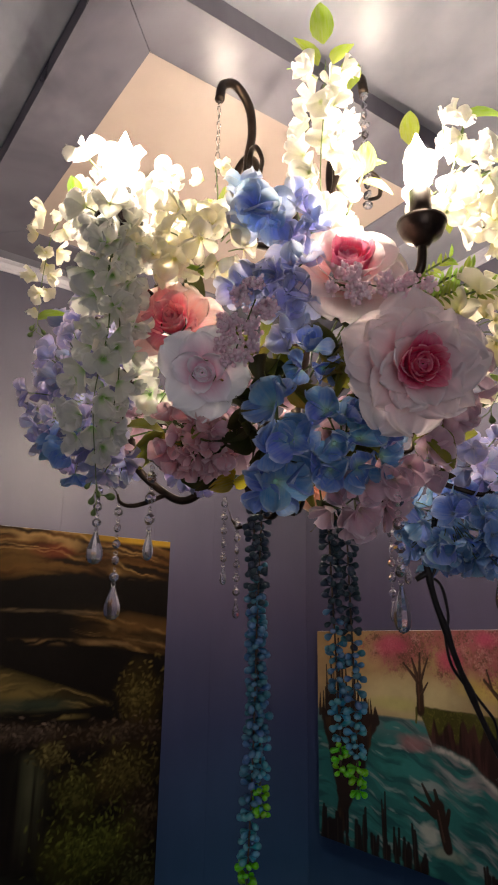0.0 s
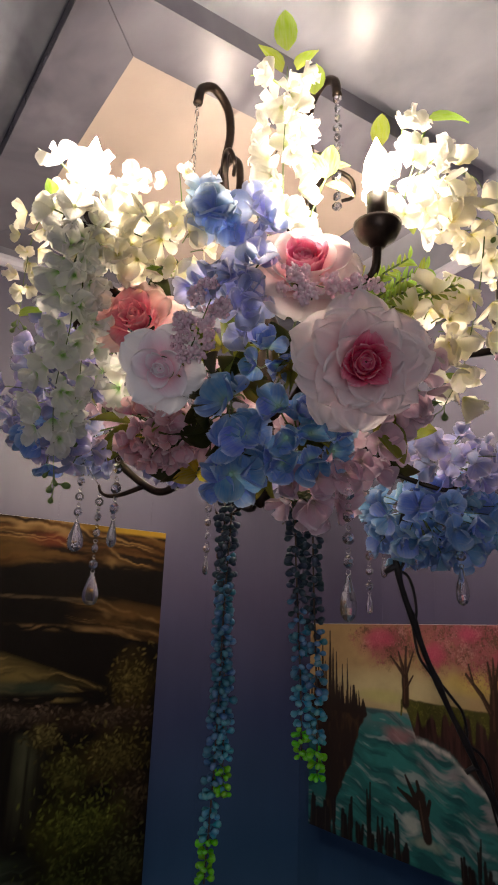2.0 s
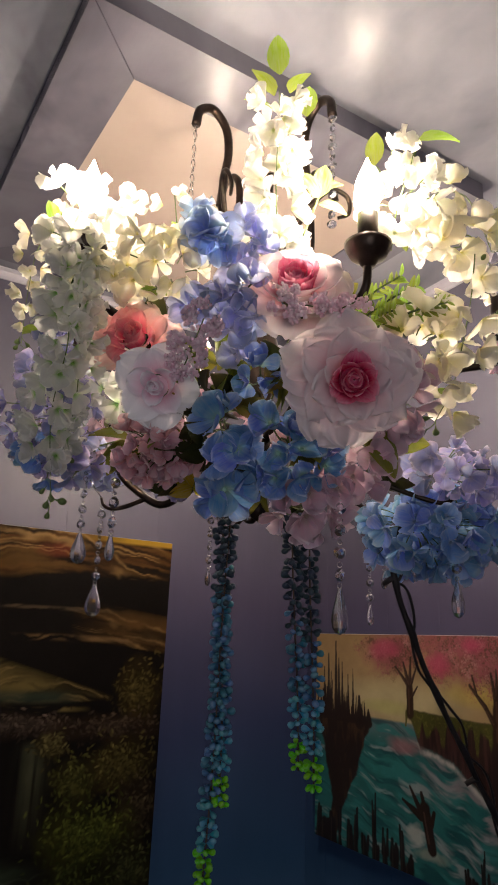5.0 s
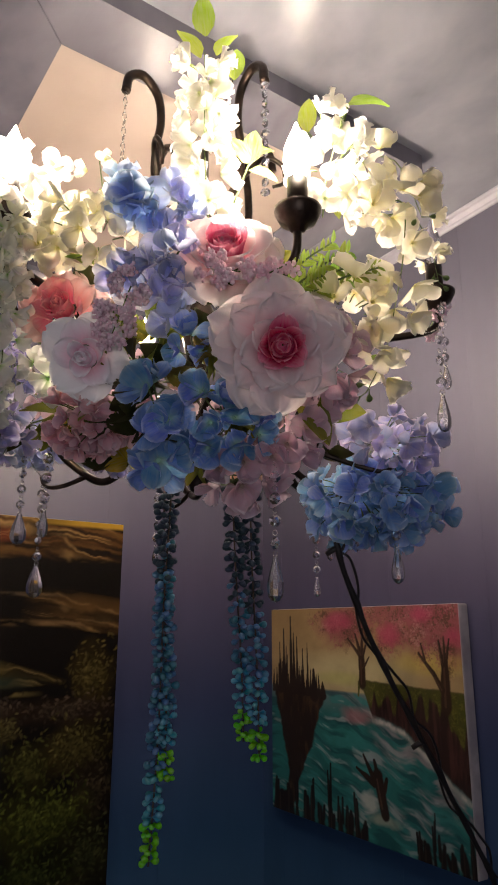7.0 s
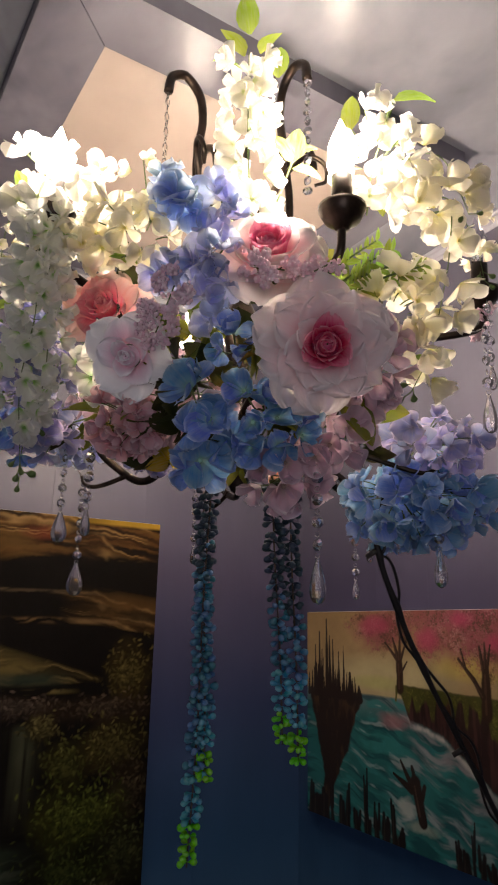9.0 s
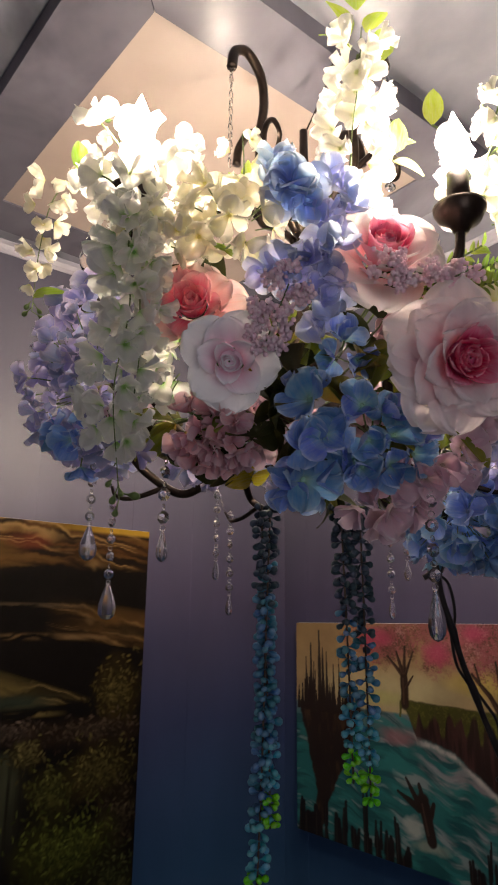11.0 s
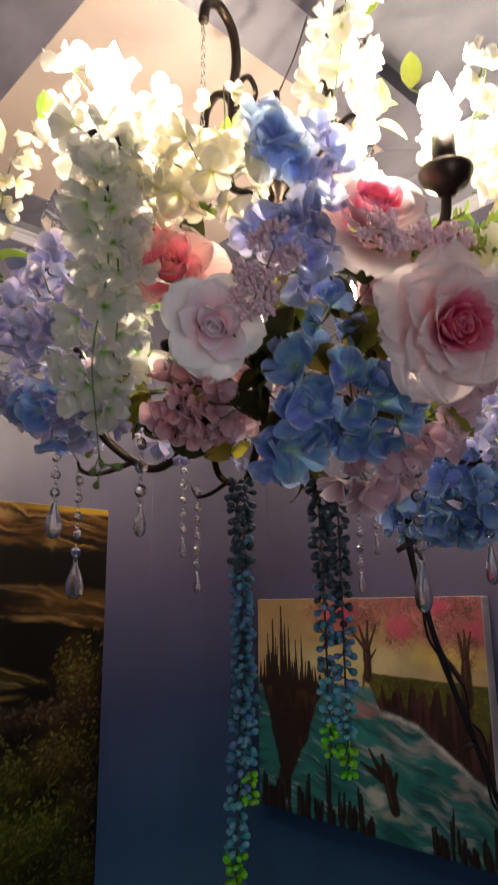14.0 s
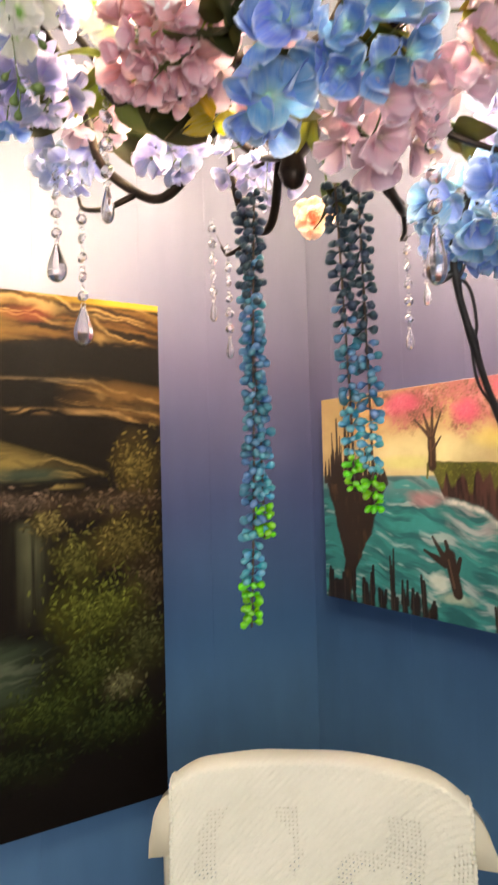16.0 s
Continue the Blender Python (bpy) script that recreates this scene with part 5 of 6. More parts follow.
def leaf_sprig(p, directions, mat, L, W, label, name="leaf_sprig", stem_from=None):
    th = thing(name, Matrix.Translation(p), label, "leaf sprig", "artificial leaves on the chandelier")
    if stem_from:
        v, f = tube_data(smooth_path([Vector(stem_from) - Vector(p), (Vector(stem_from) - Vector(p)) * 0.5 + Vector((0.004, 0, 0.004)), Vector((0, 0, 0))], 6), 0.0014, 6)
        place("stem", mesh_of("stem", v, f, STEM, t=[0.5] * len(v)), th)
    for k, (o, d, up, s) in enumerate(directions):
        place("leaf", leaf_mesh(mat, L, W), th, leaf_pose(Vector(o), d, up, random.uniform(-0.3, 0.3)) @ Matrix.Scale(s, 4))
    return th


def bead_cluster(p, axis, length, spread, n, label, seed=0):
    """Filler flower: many tiny beads on branching wires."""
    rnd = random.Random(seed)
    th = thing("filler_sprig", Matrix.Translation(p), label, "filler sprig", "artificial flowers on the chandelier")
    ax = Vector(axis).normalized()
    side = ax.orthogonal().normalized()
    oth = ax.cross(side)
    data, clumps = [], []
    for k in range(max(8, n // 14)):
        s, a, r = rnd.random(), rnd.uniform(0, 6.3), spread * rnd.random() ** 0.35
        clumps.append(ax * (s - 0.5) * length + (side * math.cos(a) + oth * math.sin(a)) * r * (1 - 0.6 * abs(s - 0.45)))
    for k in range(int(n * 1.7)):
        c = clumps[k % len(clumps)] + Vector((rnd.gauss(0, 0.0036), rnd.gauss(0, 0.0036), rnd.gauss(0, 0.0036)))
        data.append(bead_data(rnd.uniform(0.0017, 0.0030), c, 5, rnd.random()))
    v, f, t = join(*data)
    tagged(place("bead_mass", mesh_of("bead_mass", v, f, FILL_P, t=t), th), kind="stuff")
    v, f = tube_data([-ax * length * 0.35, ax * length * 0.35], 0.0008, 5)
    place("stem", mesh_of("stem", v, f, STEM, t=[0.5] * len(v)), th)



# roses
rose((-0.387, 0.468, 1.908), (0.80, -0.50, -0.36), 0.146, 0.3, "large pale pink rose with a deep pink heart", (ROSE_DEEP, ROSE_PALE, ROSE_PALE), 36, 0.36, 1.7, 1.0, 0.85, 22.0)
rose((-0.550, 0.312, 1.916), (0.70, -0.58, -0.40), 0.108, 1.1, "white rose with a soft pink heart", (ROSE_SOFT, ROSE_SOFT, ROSE_WHITE), 14, 0.45, 1.1, 1.25, 0.75, 50.0)
rose((-0.455, 0.438, 2.035), (0.72, -0.50, 0.30), 0.140, 2.0, "pale rose with a bright pink heart", (ROSE_DEEP, ROSE_PALE, ROSE_PALE), 24, 0.46, 0.7, 1.45, 1.6, 12.0)
rose((-0.598, 0.296, 1.988), (0.68, -0.62, 0.10), 0.118, 0.7, "coral red rose lit from behind", (CORAL_P, CORAL_P, CORAL_RIM), 20, 0.50, 1.2, 1.1, 1.2)
rose((-1.00, 0.815, 1.925), (0.75, -0.5, -0.4), 0.075, 0.2, "small peach rose on a far arm", (PEACH_P, PEACH_P, PEACH_P), 16)
rose((-0.824, 0.477, 1.947), (0.5, -0.3, -0.7), 0.060, 0.9, "small yellow cream rose near the column", (CREAM_P, CREAM_P, CREAM_P), 14)
rose((-0.52, 0.41, 2.03), (0.6, -0.4, 0.3), 0.066, 0.9, "small peach rose deep between the flowers", (PEACH_P, PEACH_P, PEACH_P), 14)

# loose heads, floret by floret
cluster("deep blue hydrangea head with broad drooping petals", BLUE_P, 0.068, [((-0.520, 0.386, 1.838), (0.65, -0.65, -0.25), 0.9), ((-0.506, 0.402, 1.852), (0.75, -0.45, -0.1), 0.8), ((-0.532, 0.430, 1.822), (0.75, -0.40, -0.50), 0.85), ((-0.484, 0.360, 1.868), (0.55, -0.75, -0.15), 1.0), ((-0.546, 0.405, 1.806), (0.62, -0.60, -0.25), 1.08), ((-0.500, 0.392, 1.842), (0.85, -0.30, -0.45), 0.85), ((-0.562, 0.398, 1.800), (0.20, -0.75, -0.60), 0.85), ((-0.575, 0.430, 1.808), (0.3, -0.2, -0.9), 0.8), ((-0.498, 0.372, 1.880), (0.3, -0.6, 0.6), 0.8)], 4, 11, 62.0)
cluster("deep blue hydrangea head with ruffled petals", BLUE_P, 0.055, [((-0.513, 0.446, 1.828), (0.75, -0.45, -0.45), 0.9), ((-0.470, 0.446, 1.866), (0.85, -0.45, 0.15), 0.9), ((-0.474, 0.420, 1.872), (0.70, -0.60, 0.05), 1.0), ((-0.484, 0.438, 1.842), (0.75, -0.60, -0.30), 1.05), ((-0.472, 0.462, 1.848), (0.85, -0.40, -0.10), 1.0), ((-0.486, 0.474, 1.822), (0.75, -0.40, -0.55), 1.0), ((-0.466, 0.494, 1.858), (0.85, -0.25, 0.10), 0.95), ((-0.500, 0.445, 1.818), (0.60, -0.60, -0.60), 0.9), ((-0.480, 0.500, 1.836), (0.85, 0.05, -0.40), 0.95), ((-0.492, 0.455, 1.868), (0.80, -0.30, 0.45), 0.9), ((-0.512, 0.474, 1.838), (0.2, -0.1, -0.9), 0.9)], 4, 12, 62.0)
cluster("small blue hydrangea florets over olive leaves", BLUE_P, 0.048, [((-0.488, 0.412, 1.945), (0.80, -0.50, 0.15), 1.0), ((-0.482, 0.424, 1.925), (0.80, -0.30, -0.45), 0.95), ((-0.496, 0.402, 1.924), (0.55, -0.75, -0.30), 0.85)], 4, 13, 60.0)
cluster("pale violet florets hanging in a column", VIOLET_P, 0.056, [((-0.495, 0.376, 1.985), (0.75, -0.55, -0.20), 1.0), ((-0.490, 0.396, 1.978), (0.80, -0.40, -0.40), 1.0), ((-0.484, 0.386, 2.004), (0.80, -0.50, 0.1), 0.95), ((-0.508, 0.388, 1.962), (0.65, -0.55, -0.5), 0.85), ((-0.505, 0.360, 2.000), (0.45, -0.85, -0.1), 0.9)], 4, 14)
cluster("violet blue florets with curled petals", VIOLET_P, 0.056, [((-0.466, 0.366, 2.026), (0.75, -0.60, -0.10), 1.0), ((-0.470, 0.386, 2.036), (0.80, -0.40, 0.15), 1.0), ((-0.478, 0.352, 2.012), (0.55, -0.80, -0.25), 1.0), ((-0.474, 0.372, 2.052), (0.70, -0.60, 0.35), 0.95), ((-0.498, 0.338, 2.010), (0.25, -0.95, -0.15), 0.95), ((-0.512, 0.326, 2.004), (0.25, -0.85, -0.45), 0.85), ((-0.486, 0.372, 2.024), (0.6, -0.5, -0.5), 0.9)], 4, 15, 62.0)
cluster("light blue double flower with pointed petals", PALE_BLUE_P, 0.062, [((-0.476, 0.328, 2.086), (0.72, -0.65, -0.05), 1.0), ((-0.479, 0.330, 2.087), (0.70, -0.60, 0.10), 0.85), ((-0.484, 0.333, 2.086), (0.75, -0.60, 0.0), 1.15), ((-0.492, 0.326, 2.112), (0.50, -0.60, 0.6), 0.85), ((-0.474, 0.346, 2.070), (0.80, -0.40, -0.45), 0.8)], 6, 16, 58.0)
cluster("pale violet florets lit from behind", VIOLET_P, 0.050, [((-0.458, 0.386, 2.092), (0.80, -0.50, 0.1), 1.0), ((-0.464, 0.372, 2.108), (0.70, -0.60, 0.35), 0.9), ((-0.462, 0.402, 2.080), (0.80, -0.30, -0.2), 0.95), ((-0.470, 0.378, 2.076), (0.75, -0.60, -0.3), 0.9)], 4, 17, 60.0)
cluster("dusty mauve hydrangea florets with soft rims", MAUVE_P, 0.058, [((-0.520, 0.470, 1.800), (0.75, -0.50, -0.45), 1.0), ((-0.516, 0.500, 1.782), (0.75, -0.35, -0.60), 1.05), ((-0.500, 0.526, 1.800), (0.85, -0.15, -0.45), 1.0), ((-0.500, 0.492, 1.806), (0.85, -0.45, -0.15), 0.9), ((-0.535, 0.515, 1.776), (0.45, -0.20, -0.9), 0.95), ((-0.515, 0.540, 1.786), (0.7, 0.2, -0.7), 0.95), ((-0.545, 0.485, 1.786), (0.35, -0.55, -0.8), 0.9)], 4, 18)
cluster("pale mauve florets beside the large rose", MAUVE_P, 0.054, [((-0.465, 0.530, 1.826), (0.85, -0.35, -0.25), 1.0), ((-0.452, 0.548, 1.846), (0.90, -0.10, -0.10), 1.0), ((-0.476, 0.516, 1.812), (0.75, -0.5, -0.45), 0.95), ((-0.470, 0.555, 1.822), (0.75, 0.15, -0.60), 0.95), ((-0.450, 0.570, 1.870), (0.9, 0.1, 0.1), 0.95), ((-0.445, 0.590, 1.890), (0.9, 0.15, 0.15), 0.9), ((-0.470, 0.578, 1.846), (0.8, 0.3, -0.3), 0.9)], 4, 19)

# hydrangea heads
HEADS = [
    ((-0.610, 0.345, 1.858), (0.042, 0.042, 0.036), PINK_P, 0.036, 34, "dusty pink hydrangea head", 0.65),
    ((-0.625, 0.820, 1.807), (0.102, 0.102, 0.057), SKY_P, 0.052, 92, "large sky blue hydrangea head", 0.97),
    ((-0.545, 0.785, 1.882), (0.058, 0.070, 0.036), LILAC_P, 0.046, 26, "pale lilac blue hydrangea head", 0.9),
    ((-0.775, 0.250, 1.935), (0.072, 0.060, 0.085), LILAC_P, 0.036, 74, "lilac hydrangea head with small petals", 0.9),
    ((-0.735, 0.235, 1.858), (0.032, 0.032, 0.030), BLUE_P, 0.045, 4, "small blue hydrangea head", 0.7),
    ((-0.800, 0.265, 2.055), (0.045, 0.035, 0.030), LILAC_P, 0.046, 9, "pale lilac florets beside a clear bulb", 0.75),
    ((-0.545, 0.305, 2.070), (0.050, 0.045, 0.040), CREAM_P, 0.044, 18, "cream hydrangea head lit from behind", 0.75),
    ((-0.600, 0.250, 2.060), (0.045, 0.040, 0.035), CREAM_P, 0.042, 15, "cream florets under a lit bulb", 0.75),
    ((-0.430, 0.560, 1.930), (0.045, 0.045, 0.045), MAUVE_P, 0.050, 12, "pale mauve florets behind the large rose", 0.7),
    ((-0.640, 0.420, 1.905), (0.060, 0.060, 0.045), MAUVE_P, 0.050, 14, "dusty mauve hydrangea head deep in the foliage", 0.8),
    ((-0.600, 0.560, 1.900), (0.060, 0.060, 0.045), MAUVE_P, 0.050, 14, "dusty mauve hydrangea head deep in the foliage", 0.8),
    ((-0.860, 0.620, 1.930), (0.060, 0.060, 0.045), LILAC_P, 0.048, 16, "lilac hydrangea head on the far arms", 0.8),
    ((-0.700, 0.270, 1.850), (0.028, 0.028, 0.022), LILAC_P, 0.042, 7, "pale lilac florets by the scrolled arm", 0.7),
    ((-0.620, 0.230, 2.150), (0.060, 0.050, 0.050), WHITE_P, 0.050, 14, "white florets crowded round a lit bulb", 0.95),
    ((-0.585, 0.205, 2.088), (0.036, 0.030, 0.020), WHITE_P, 0.046, 7, "white florets half hiding a candle cup", 0.9),
    ((-0.500, 0.530, 1.985), (0.045, 0.045, 0.045), PINK_P, 0.052, 12, "dusty pink florets deep in the foliage", 0.8),
    ((-0.420, 0.600, 2.000), (0.040, 0.050, 0.045), CREAM_P, 0.052, 12, "cream florets behind the large rose", 0.8),
    ((-0.680, 0.330, 1.960), (0.045, 0.045, 0.050), MINT_P, 0.050, 14, "greenish white florets behind the cascade", 0.8),
    ((-0.400, 0.560, 2.185), (0.055, 0.055, 0.050), WHITE_P, 0.050, 10, "white florets crowded round a lit bulb", 0.95),
]
for k, (p, radii, mat, size, n, label, cover) in enumerate(HEADS):
    hydrangea(p, radii, mat, size, n, label, cover=cover, seed=k * 31)

hydrangea((-0.815, 0.455, 1.875), (0.035, 0.035, 0.02), LILAC_P, 0.044, 7, "pale lilac florets hanging by the scrolled arm", cover=0.8, seed=901)
hydrangea((-0.90, 0.40, 1.965), (0.05, 0.05, 0.04), MAUVE_P, 0.046, 12, "dusty mauve florets on the scrolled arm", cover=0.8, seed=902)

hydrangea((-0.985, 0.390, 1.925), (0.045, 0.045, 0.035), VIOLET_P, 0.050, 14, "pale blue lilac florets at the end of a scrolled arm", cover=0.85, seed=903)

# white and cream sprays
spray([(-0.60, 0.235, 2.075), (-0.576, 0.205, 2.03), (-0.570, 0.207, 1.95), (-0.580, 0.201, 1.87), (-0.576, 0.208, 1.79)], MINT_P, 0.047, 42, "greenish white delphinium spray hanging in a cascade", 0.42, seed=1, buds=5, taper=0.15)
spray([(-0.62, 0.25, 2.10), (-0.592, 0.222, 2.03), (-0.578, 0.222, 1.96), (-0.586, 0.228, 1.90), (-0.596, 0.225, 1.84)], MINT_P, 0.044, 22, "greenish white delphinium spray hanging in a cascade", 0.42, seed=2, buds=3)
spray([(-0.62, 0.25, 2.14), (-0.70, 0.215, 2.185), (-0.785, 0.20, 2.185), (-0.825, 0.20, 2.13), (-0.840, 0.203, 2.065)], CREAM_P, 0.045, 22, "cream orchid spray arching down from a lit bulb", 0.45, name="orchid_spray", seed=3, leaves=3, buds=4)
spray([(-0.66, 0.26, 2.10), (-0.675, 0.24, 2.18), (-0.69, 0.235, 2.25)], WHITE_P, 0.046, 9, "white blossom spray standing beside a lit bulb", 0.45, seed=4, buds=2)
spray([(-0.50, 0.44, 2.10), (-0.478, 0.42, 2.18), (-0.445, 0.40, 2.235), (-0.432, 0.392, 2.285)], WHITE_P, 0.060, 22, "white delphinium spray standing upright", 0.40, seed=5, buds=0)
spray([(-0.43, 0.565, 2.12), (-0.40, 0.55, 2.16), (-0.378, 0.552, 2.205), (-0.368, 0.556, 2.25)], WHITE_P, 0.056, 13, "white delphinium spray glowing before a lit bulb", 0.42, seed=6, buds=0)
spray([(-0.42, 0.575, 2.15), (-0.385, 0.600, 2.190), (-0.358, 0.622, 2.182), (-0.352, 0.640, 2.150), (-0.350, 0.655, 2.115)], CREAM_P, 0.054, 9, "cream white delphinium spray arching over", 0.30, seed=7, leaves=1, buds=2, petals=4, open_=62.0)
spray([(-0.40, 0.60, 2.12), (-0.362, 0.635, 2.13), (-0.372, 0.645, 2.07), (-0.382, 0.636, 2.00), (-0.400, 0.632, 1.94), (-0.416, 0.622, 1.905)], CREAM_P, 0.058, 18, "cream white delphinium spray hanging in a cascade", 0.40, seed=8, leaves=1, buds=3, petals=4, open_=62.0, taper=0.15)
spray([(-0.45, 0.64, 2.15), (-0.43, 0.72, 2.18), (-0.425, 0.755, 2.14), (-0.43, 0.77, 2.11)], CREAM_P, 0.046, 9, "cream blossom spray at the end of an arm", 0.45, seed=9, buds=4)
spray([(-0.56, 0.33, 2.10), (-0.53, 0.31, 2.13), (-0.52, 0.30, 2.16)], CREAM_P, 0.046, 6, "cream blossoms above a cup", 0.4, seed=10, buds=0)

# filler sprigs of tiny pink beads
bead_cluster((-0.496, 0.328, 1.952), (-0.30, -0.2, -0.9), 0.095, 0.027, 420, "pink bead filler sprig beside the white rose", 1)
bead_cluster((-0.400, 0.404, 1.985), (0.5, 0.6, -0.2), 0.05, 0.017, 170, "pink bead filler sprig under a rose", 2)
bead_cluster((-0.365, 0.452, 1.985), (0.3, 0.6, 0.4), 0.04, 0.015, 120, "pink bead filler sprig above the large rose", 3)
bead_cluster((-0.470, 0.800, 2.050), (0.3, 0.2, 0.6), 0.05, 0.016, 110, "pink bead filler sprig on the far arm", 4)

# leaves
L = leaf_sprig
L((-0.450, 0.405, 2.270), [((0.000, 0.040, 0.015), (-0.05, 0.10, 0.95), (0.85, -0.5, 0.1), 0.95), ((0.004, -0.004, 0.055), (0.1, -0.15, 0.95), (0.8, -0.5, 0.1), 1.0), ((0.003, 0.012, 0.035), (0.15, 0.45, 0.6), (0.7, -0.6, 0.2), 0.85), ((-0.002, -0.008, 0.025), (-0.2, -0.55, 0.6), (0.8, -0.5, 0.2), 0.85), ((0.0, -0.01, 0.0), (-0.4, -0.75, 0.25), (0.7, -0.4, 0.5), 0.75)], LEAF_G, 0.053, 0.030, "bright green leaves above a white spray", stem_from=(-0.46, 0.40, 2.24))
L((-0.500, 0.600, 2.31), [((0, 0, 0), (0.05, 0.05, 1.0), (0.8, -0.5, 0), 0.85)], LEAF_G, 0.066, 0.034, "single green leaf above a lit bulb", stem_from=(-0.46, 0.58, 2.24))
L((-0.385, 0.575, 2.262), [((0, 0, 0), (0.30, 0.75, 0.05), (0.75, -0.45, 0.35), 0.85)], LEAF_G, 0.066, 0.034, "single green leaf beside a white spray", stem_from=(-0.40, 0.57, 2.22))
L((-0.570, 0.345, 2.13), [((0, 0, 0), (0.3, -0.2, 0.8), (0.8, -0.5, 0.2), 0.8), ((0, 0, 0), (-0.2, -0.5, 0.6), (0.8, -0.5, 0.2), 0.7), ((0, 0, 0), (0.7, 0.3, 0.3), (0.4, -0.5, 0.6), 0.7)], LEAF_G, 0.05, 0.024, "green leaves at the foot of a hook")
L((-0.470, 0.480, 2.190), [((0, 0, 0), (0.05, 0.15, 0.9), (0.85, -0.5, 0.1), 1.0), ((0, 0, 0.01), (0.1, 0.7, 0.35), (0.8, -0.5, 0.3), 0.8), ((0, 0, 0), (0.0, -0.6, 0.5), (0.8, -0.5, 0.3), 0.8), ((0, 0, -0.01), (0.3, 0.6, -0.3), (0.8, -0.4, 0.4), 0.8)], LEAF_G, 0.050, 0.027, "green leaves beside a bronze hook", stem_from=(-0.49, 0.47, 2.14))


def fern(start, end, n, size, label):
    """A thin stem with paired small leaves."""
    a, b = Vector(start), Vector(end)
    d = (b - a).normalized()
    across = d.cross(CAMERA_SIDE).normalized()
    dirs = []
    for k in range(n):
        q = (k // 2 + 1) / (n / 2)
        aim = d * 0.7 + across * (0.8 if k % 2 else -0.8) + Vector((0, 0, random.uniform(-0.5, 0.4)))
        face = CAMERA_SIDE + Vector((random.uniform(-0.5, 0.5), random.uniform(-0.5, 0.5), random.uniform(-0.3, 0.5)))
        dirs.append((tuple((a - b) * (1 - q)), tuple(aim), tuple(face), random.uniform(0.6, 1.25)))
    L(end, dirs, LEAF_G, size, size * 0.38, label, name="fern_sprig", stem_from=start)


fern((-0.49, 0.52, 2.02), (-0.405, 0.585, 2.045), 26, 0.017, "fine green fern sprig between rose and bulb")
fern((-0.48, 0.53, 2.04), (-0.425, 0.575, 2.085), 22, 0.016, "fine green fern sprig under a white spray")
fern((-0.47, 0.48, 2.00), (-0.395, 0.50, 2.015), 18, 0.013, "fine green fern sprig above the large rose")
fern((-0.43, 0.53, 2.00), (-0.372, 0.600, 2.033), 24, 0.017, "fine green fern sprig reaching over the cream spray")
fern((-0.45, 0.54, 2.03), (-0.388, 0.566, 2.050), 20, 0.017, "fine green fern sprig under a lit bulb")
fern((-0.45, 0.53, 2.01), (-0.380, 0.522, 2.003), 16, 0.014, "fine green fern sprig above the large rose")
fern((-0.58, 0.33, 2.06), (-0.525, 0.285, 2.02), 16, 0.015, "fine green fern sprig below cream blossoms")
rl = random.Random(5)
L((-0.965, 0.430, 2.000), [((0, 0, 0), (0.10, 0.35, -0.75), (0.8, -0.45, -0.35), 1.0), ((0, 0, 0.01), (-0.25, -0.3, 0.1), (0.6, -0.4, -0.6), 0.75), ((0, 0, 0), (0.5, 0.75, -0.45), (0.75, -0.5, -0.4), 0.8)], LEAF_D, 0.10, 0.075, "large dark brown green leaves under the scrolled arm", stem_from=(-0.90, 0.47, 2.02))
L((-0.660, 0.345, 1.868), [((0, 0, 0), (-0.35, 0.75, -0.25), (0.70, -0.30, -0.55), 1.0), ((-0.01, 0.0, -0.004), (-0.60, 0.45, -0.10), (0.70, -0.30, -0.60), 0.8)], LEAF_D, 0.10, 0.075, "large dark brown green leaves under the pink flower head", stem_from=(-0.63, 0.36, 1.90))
L((-0.672, 0.340, 1.876), [((0, 0, 0), (-0.30, 0.40, -0.15), (0.72, -0.40, -0.50), 1.0)], LEAF_O, 0.055, 0.045, "yellow olive leaf over a dark leaf", stem_from=(-0.63, 0.35, 1.90))
L((-0.632, 0.402, 1.822), [((0, 0, 0), (-0.2, -0.3, 0.5), (0.75, -0.5, -0.4), 1.0), ((0, 0, 0), (-0.1, 0.5, 0.2), (0.75, -0.4, -0.5), 0.9), ((0, 0, 0), (-0.3, -0.5, -0.2), (0.75, -0.4, -0.5), 0.8)], LEAF_Y, 0.040, 0.026, "yellow leaves behind the blue flower head", stem_from=(-0.66, 0.44, 1.86))
# Leaves packed deep between flowers; some are added to darken bright gaps.
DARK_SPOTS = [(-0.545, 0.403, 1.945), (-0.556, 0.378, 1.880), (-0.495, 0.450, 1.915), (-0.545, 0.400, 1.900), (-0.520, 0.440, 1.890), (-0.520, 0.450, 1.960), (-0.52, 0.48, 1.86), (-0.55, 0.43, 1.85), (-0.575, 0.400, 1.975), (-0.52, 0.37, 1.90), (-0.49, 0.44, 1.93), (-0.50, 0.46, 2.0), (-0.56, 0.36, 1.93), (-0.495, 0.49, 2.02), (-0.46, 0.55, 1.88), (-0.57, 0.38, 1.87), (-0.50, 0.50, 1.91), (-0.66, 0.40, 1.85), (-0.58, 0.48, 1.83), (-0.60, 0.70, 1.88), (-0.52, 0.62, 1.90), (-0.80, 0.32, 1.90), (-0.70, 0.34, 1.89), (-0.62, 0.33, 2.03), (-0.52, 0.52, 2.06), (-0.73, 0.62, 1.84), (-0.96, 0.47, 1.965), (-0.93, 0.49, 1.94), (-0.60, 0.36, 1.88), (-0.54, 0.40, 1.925)]
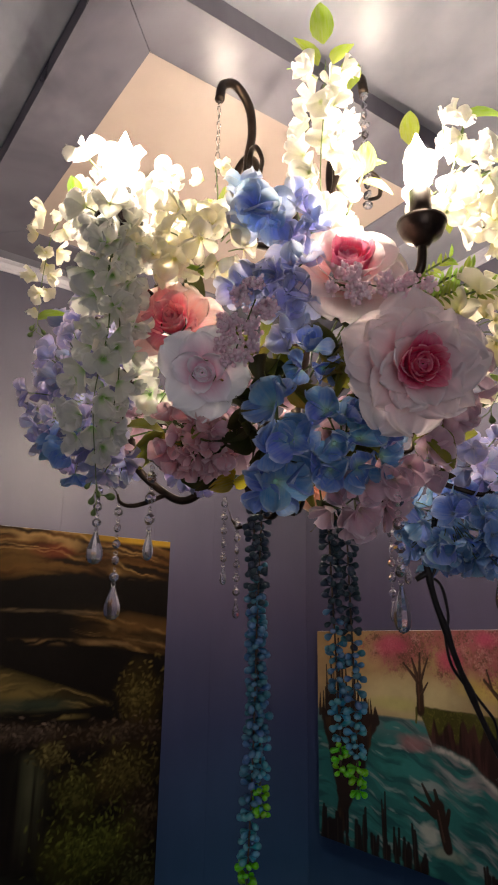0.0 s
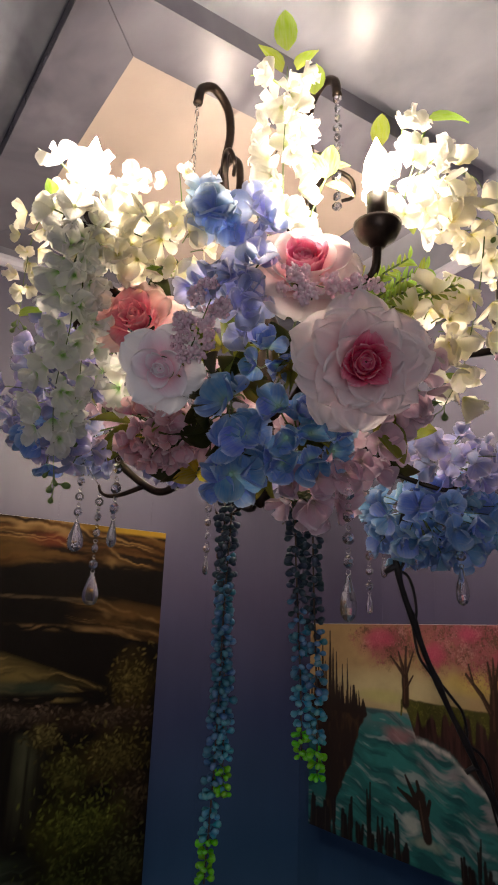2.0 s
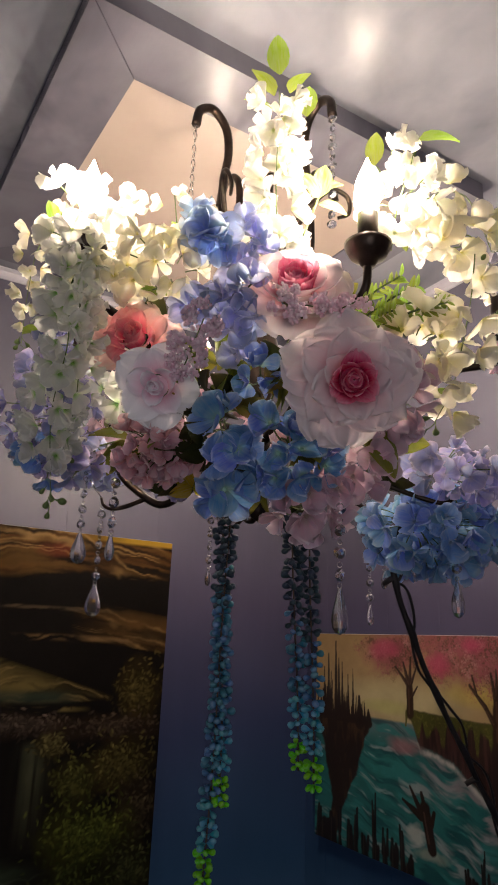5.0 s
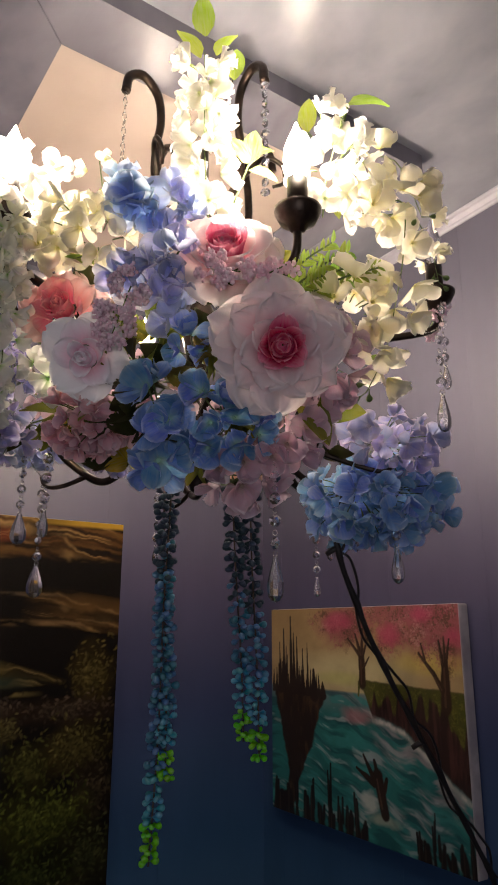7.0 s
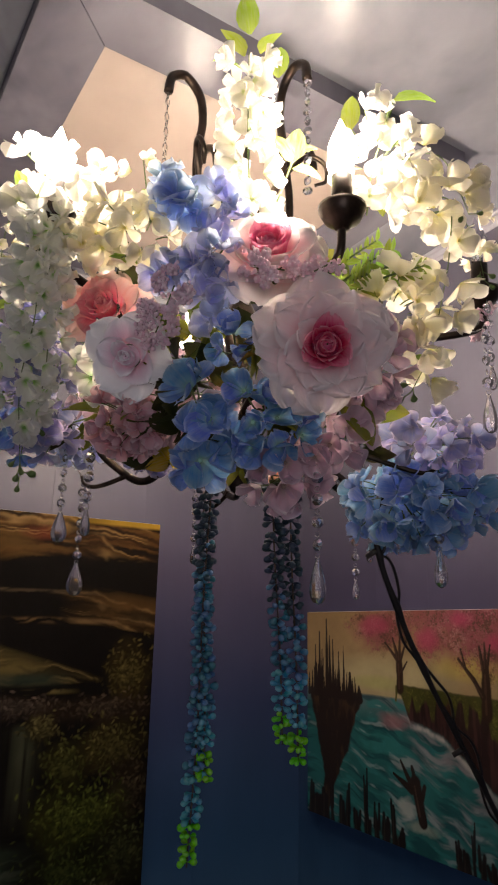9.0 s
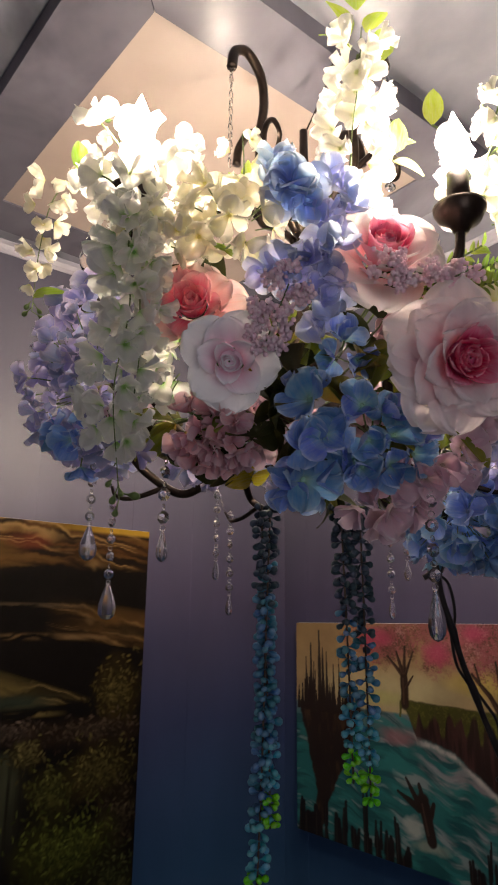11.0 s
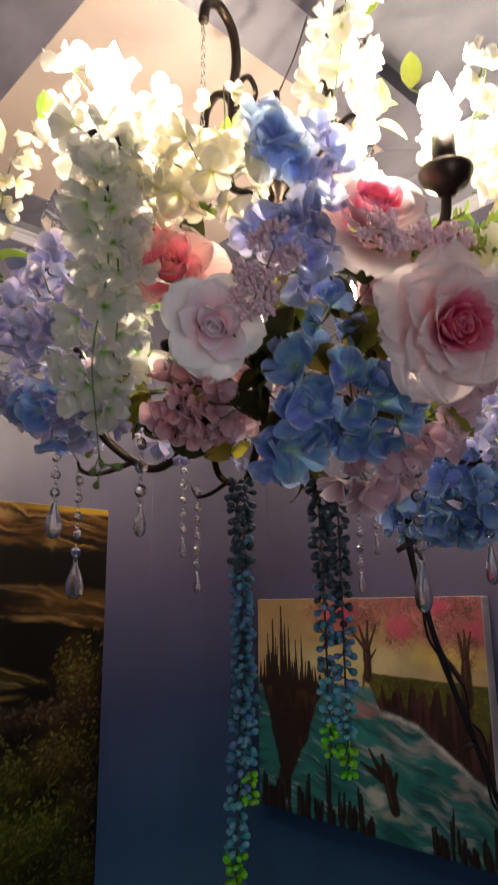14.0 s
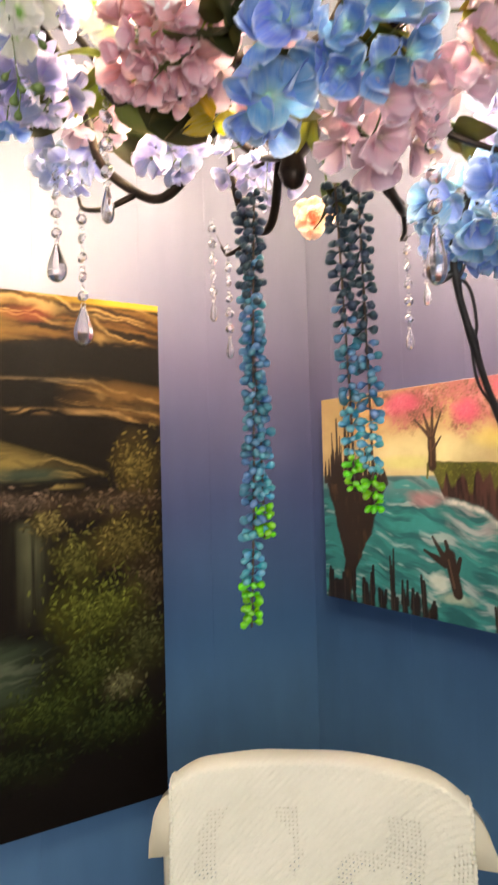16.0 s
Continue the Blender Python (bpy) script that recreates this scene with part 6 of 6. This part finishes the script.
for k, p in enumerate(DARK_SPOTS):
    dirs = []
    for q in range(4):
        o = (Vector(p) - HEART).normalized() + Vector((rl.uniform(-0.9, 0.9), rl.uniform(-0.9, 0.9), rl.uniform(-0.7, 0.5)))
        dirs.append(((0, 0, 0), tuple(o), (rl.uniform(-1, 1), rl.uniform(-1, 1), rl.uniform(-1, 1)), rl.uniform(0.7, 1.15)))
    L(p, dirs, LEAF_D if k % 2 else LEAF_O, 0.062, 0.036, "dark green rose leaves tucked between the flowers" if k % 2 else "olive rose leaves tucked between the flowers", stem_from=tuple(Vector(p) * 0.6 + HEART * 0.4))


# ---- hanging bud garlands ----
SLATE_POD, TEAL_POD, AQUA_POD, LIME_POD = (pod_mesh(m) for m in (SLATE_P, TEAL_P, AQUA_P, LIME_P))


def garland(top, tip, seed, lime=0.055, gap=0.0108, around=4, dark=0.24):
    rnd = random.Random(seed)
    top, tip = Vector(top), Vector(tip)
    th = thing("bud_garland", Matrix.Translation(top), "teal blue bud garland with lime green tips, hanging straight", "garland", "garlands under the chandelier")
    path = smooth_path([Vector((0, 0, 0)), (tip - top) * 0.33 + Vector((0.004, -0.003, 0)), (tip - top) * 0.68 + Vector((-0.003, 0.004, 0)), tip - top], 12)
    v, f = tube_data(path, 0.0013, 6)
    place("stem", mesh_of("stem", v, f, PIN, t=[0.5] * len(v)), th)
    length = (tip - top).length
    n = int(length / gap)
    for k in range(n):
        s = (k + 0.4) / n
        i = min(int(s * (len(path) - 1)), len(path) - 2)
        p = path[i].lerp(path[i + 1], s * (len(path) - 1) - i)
        green = (1 - s) * length < lime
        ring = around + 1 if green else around
        for q in range(ring):
            a = k * 1.15 + q * 2 * math.pi / ring + rnd.uniform(-0.3, 0.3)
            m = facing(p, (math.cos(a), math.sin(a), rnd.uniform(-0.85, 0.5)), rnd.uniform(0, 3)) @ Matrix.Scale(rnd.uniform(0.58, 0.84) * (1 if s < 0.8 else 0.9), 4)
            # Buds turn darker towards the top of each strand.
            place("bud", LIME_POD if green else AQUA_POD if (1 - s) * length < lime + 0.06 else SLATE_POD if s + rnd.uniform(-0.10, 0.10) < dark else TEAL_POD, th, m)


garland((-0.742, 0.520, 1.815), (-0.752, 0.508, 1.318), 1)
garland((-0.754, 0.514, 1.815), (-0.747, 0.526, 1.418), 2, 0.045)
garland((-0.656, 0.602, 1.815), (-0.679, 0.633, 1.445), 3, 0.05, 0.0140, 5, 0.48)
garland((-0.671, 0.582, 1.815), (-0.692, 0.616, 1.468), 4, 0.05, 0.0140, 5, 0.45)


# ---- cable down to the wall ----
def cable():
    pts = [(-0.640, 0.77, 1.83), (-0.662, 0.775, 1.775), (-0.673, 0.782, 1.728), (-0.692, 0.862, 1.595), (-0.714, 0.972, 1.455), (-0.737, 1.085, 1.315), (-0.762, 1.195, 1.175), (-0.775, 1.236, 1.05), (-0.785, 1.236, 0.6), (-0.785, 1.236, 0.30)]
    th = thing("power_cable", Matrix.Translation(pts[0]), "black light-string cable with looping wire, slung from chandelier to wall", "cable")
    base = Vector(pts[0])
    path = smooth_path([Vector(p) - base for p in pts], 14)
    side = Vector((0.42, 0.88, 0.25)).normalized()
    wave = [abs(math.sin(math.pi * i / 9.0)) for i in range(len(path))]
    v, f = tube_data([p - side * 0.0016 * w for p, w in zip(path, wave)], lambda s: 0.0046 + 0.0018 * abs(math.cos(math.pi * s * (len(path) - 1) / 9.0)) ** 6, 8)
    place("cord", mesh_of("cord", v, f, BLACK), th)
    for k in range(0, len(path) - 10, 9):
        flip = -0.7 if (k // 9) % 3 == 1 else 1.0
        bow = [path[i] + side * flip * (0.002 + 0.0135 * math.sin(math.pi * (i - k) / 9.0) ** 0.8) + Vector((0, 0, 0.003 * math.sin(0.9 * i))) for i in range(k, k + 10)]
        v, f = tube_data(smooth_path(bow, 3), 0.0023, 6)
        place("wire", mesh_of("wire", v, f, BLACK), th)
    for i in (26, 58, 92):
        if i < len(path):
            side = Vector((-0.55, -0.6, -0.25)).normalized()
            v, f = tube_data([path[i], path[i] + side * 0.008, path[i] + side * 0.02 + Vector((0, 0, -0.004))], lambda q: 0.0055 - 0.001 * q, 8)
            place("socket", mesh_of("socket", v, f, BLACK), th)


cable()


# ---- wall boards ----
def boards(wall, edges, along):
    """Upright boards of uneven width, with narrow grooves between them."""
    for a, b in zip(edges, edges[1:]):
        lo, hi = a + 0.00005, b - 0.00005
        if along == "y":
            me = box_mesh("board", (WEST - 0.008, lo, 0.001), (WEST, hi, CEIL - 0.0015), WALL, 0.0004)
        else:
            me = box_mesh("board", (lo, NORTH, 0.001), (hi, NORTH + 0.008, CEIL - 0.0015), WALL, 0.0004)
        place("board", me, wall)


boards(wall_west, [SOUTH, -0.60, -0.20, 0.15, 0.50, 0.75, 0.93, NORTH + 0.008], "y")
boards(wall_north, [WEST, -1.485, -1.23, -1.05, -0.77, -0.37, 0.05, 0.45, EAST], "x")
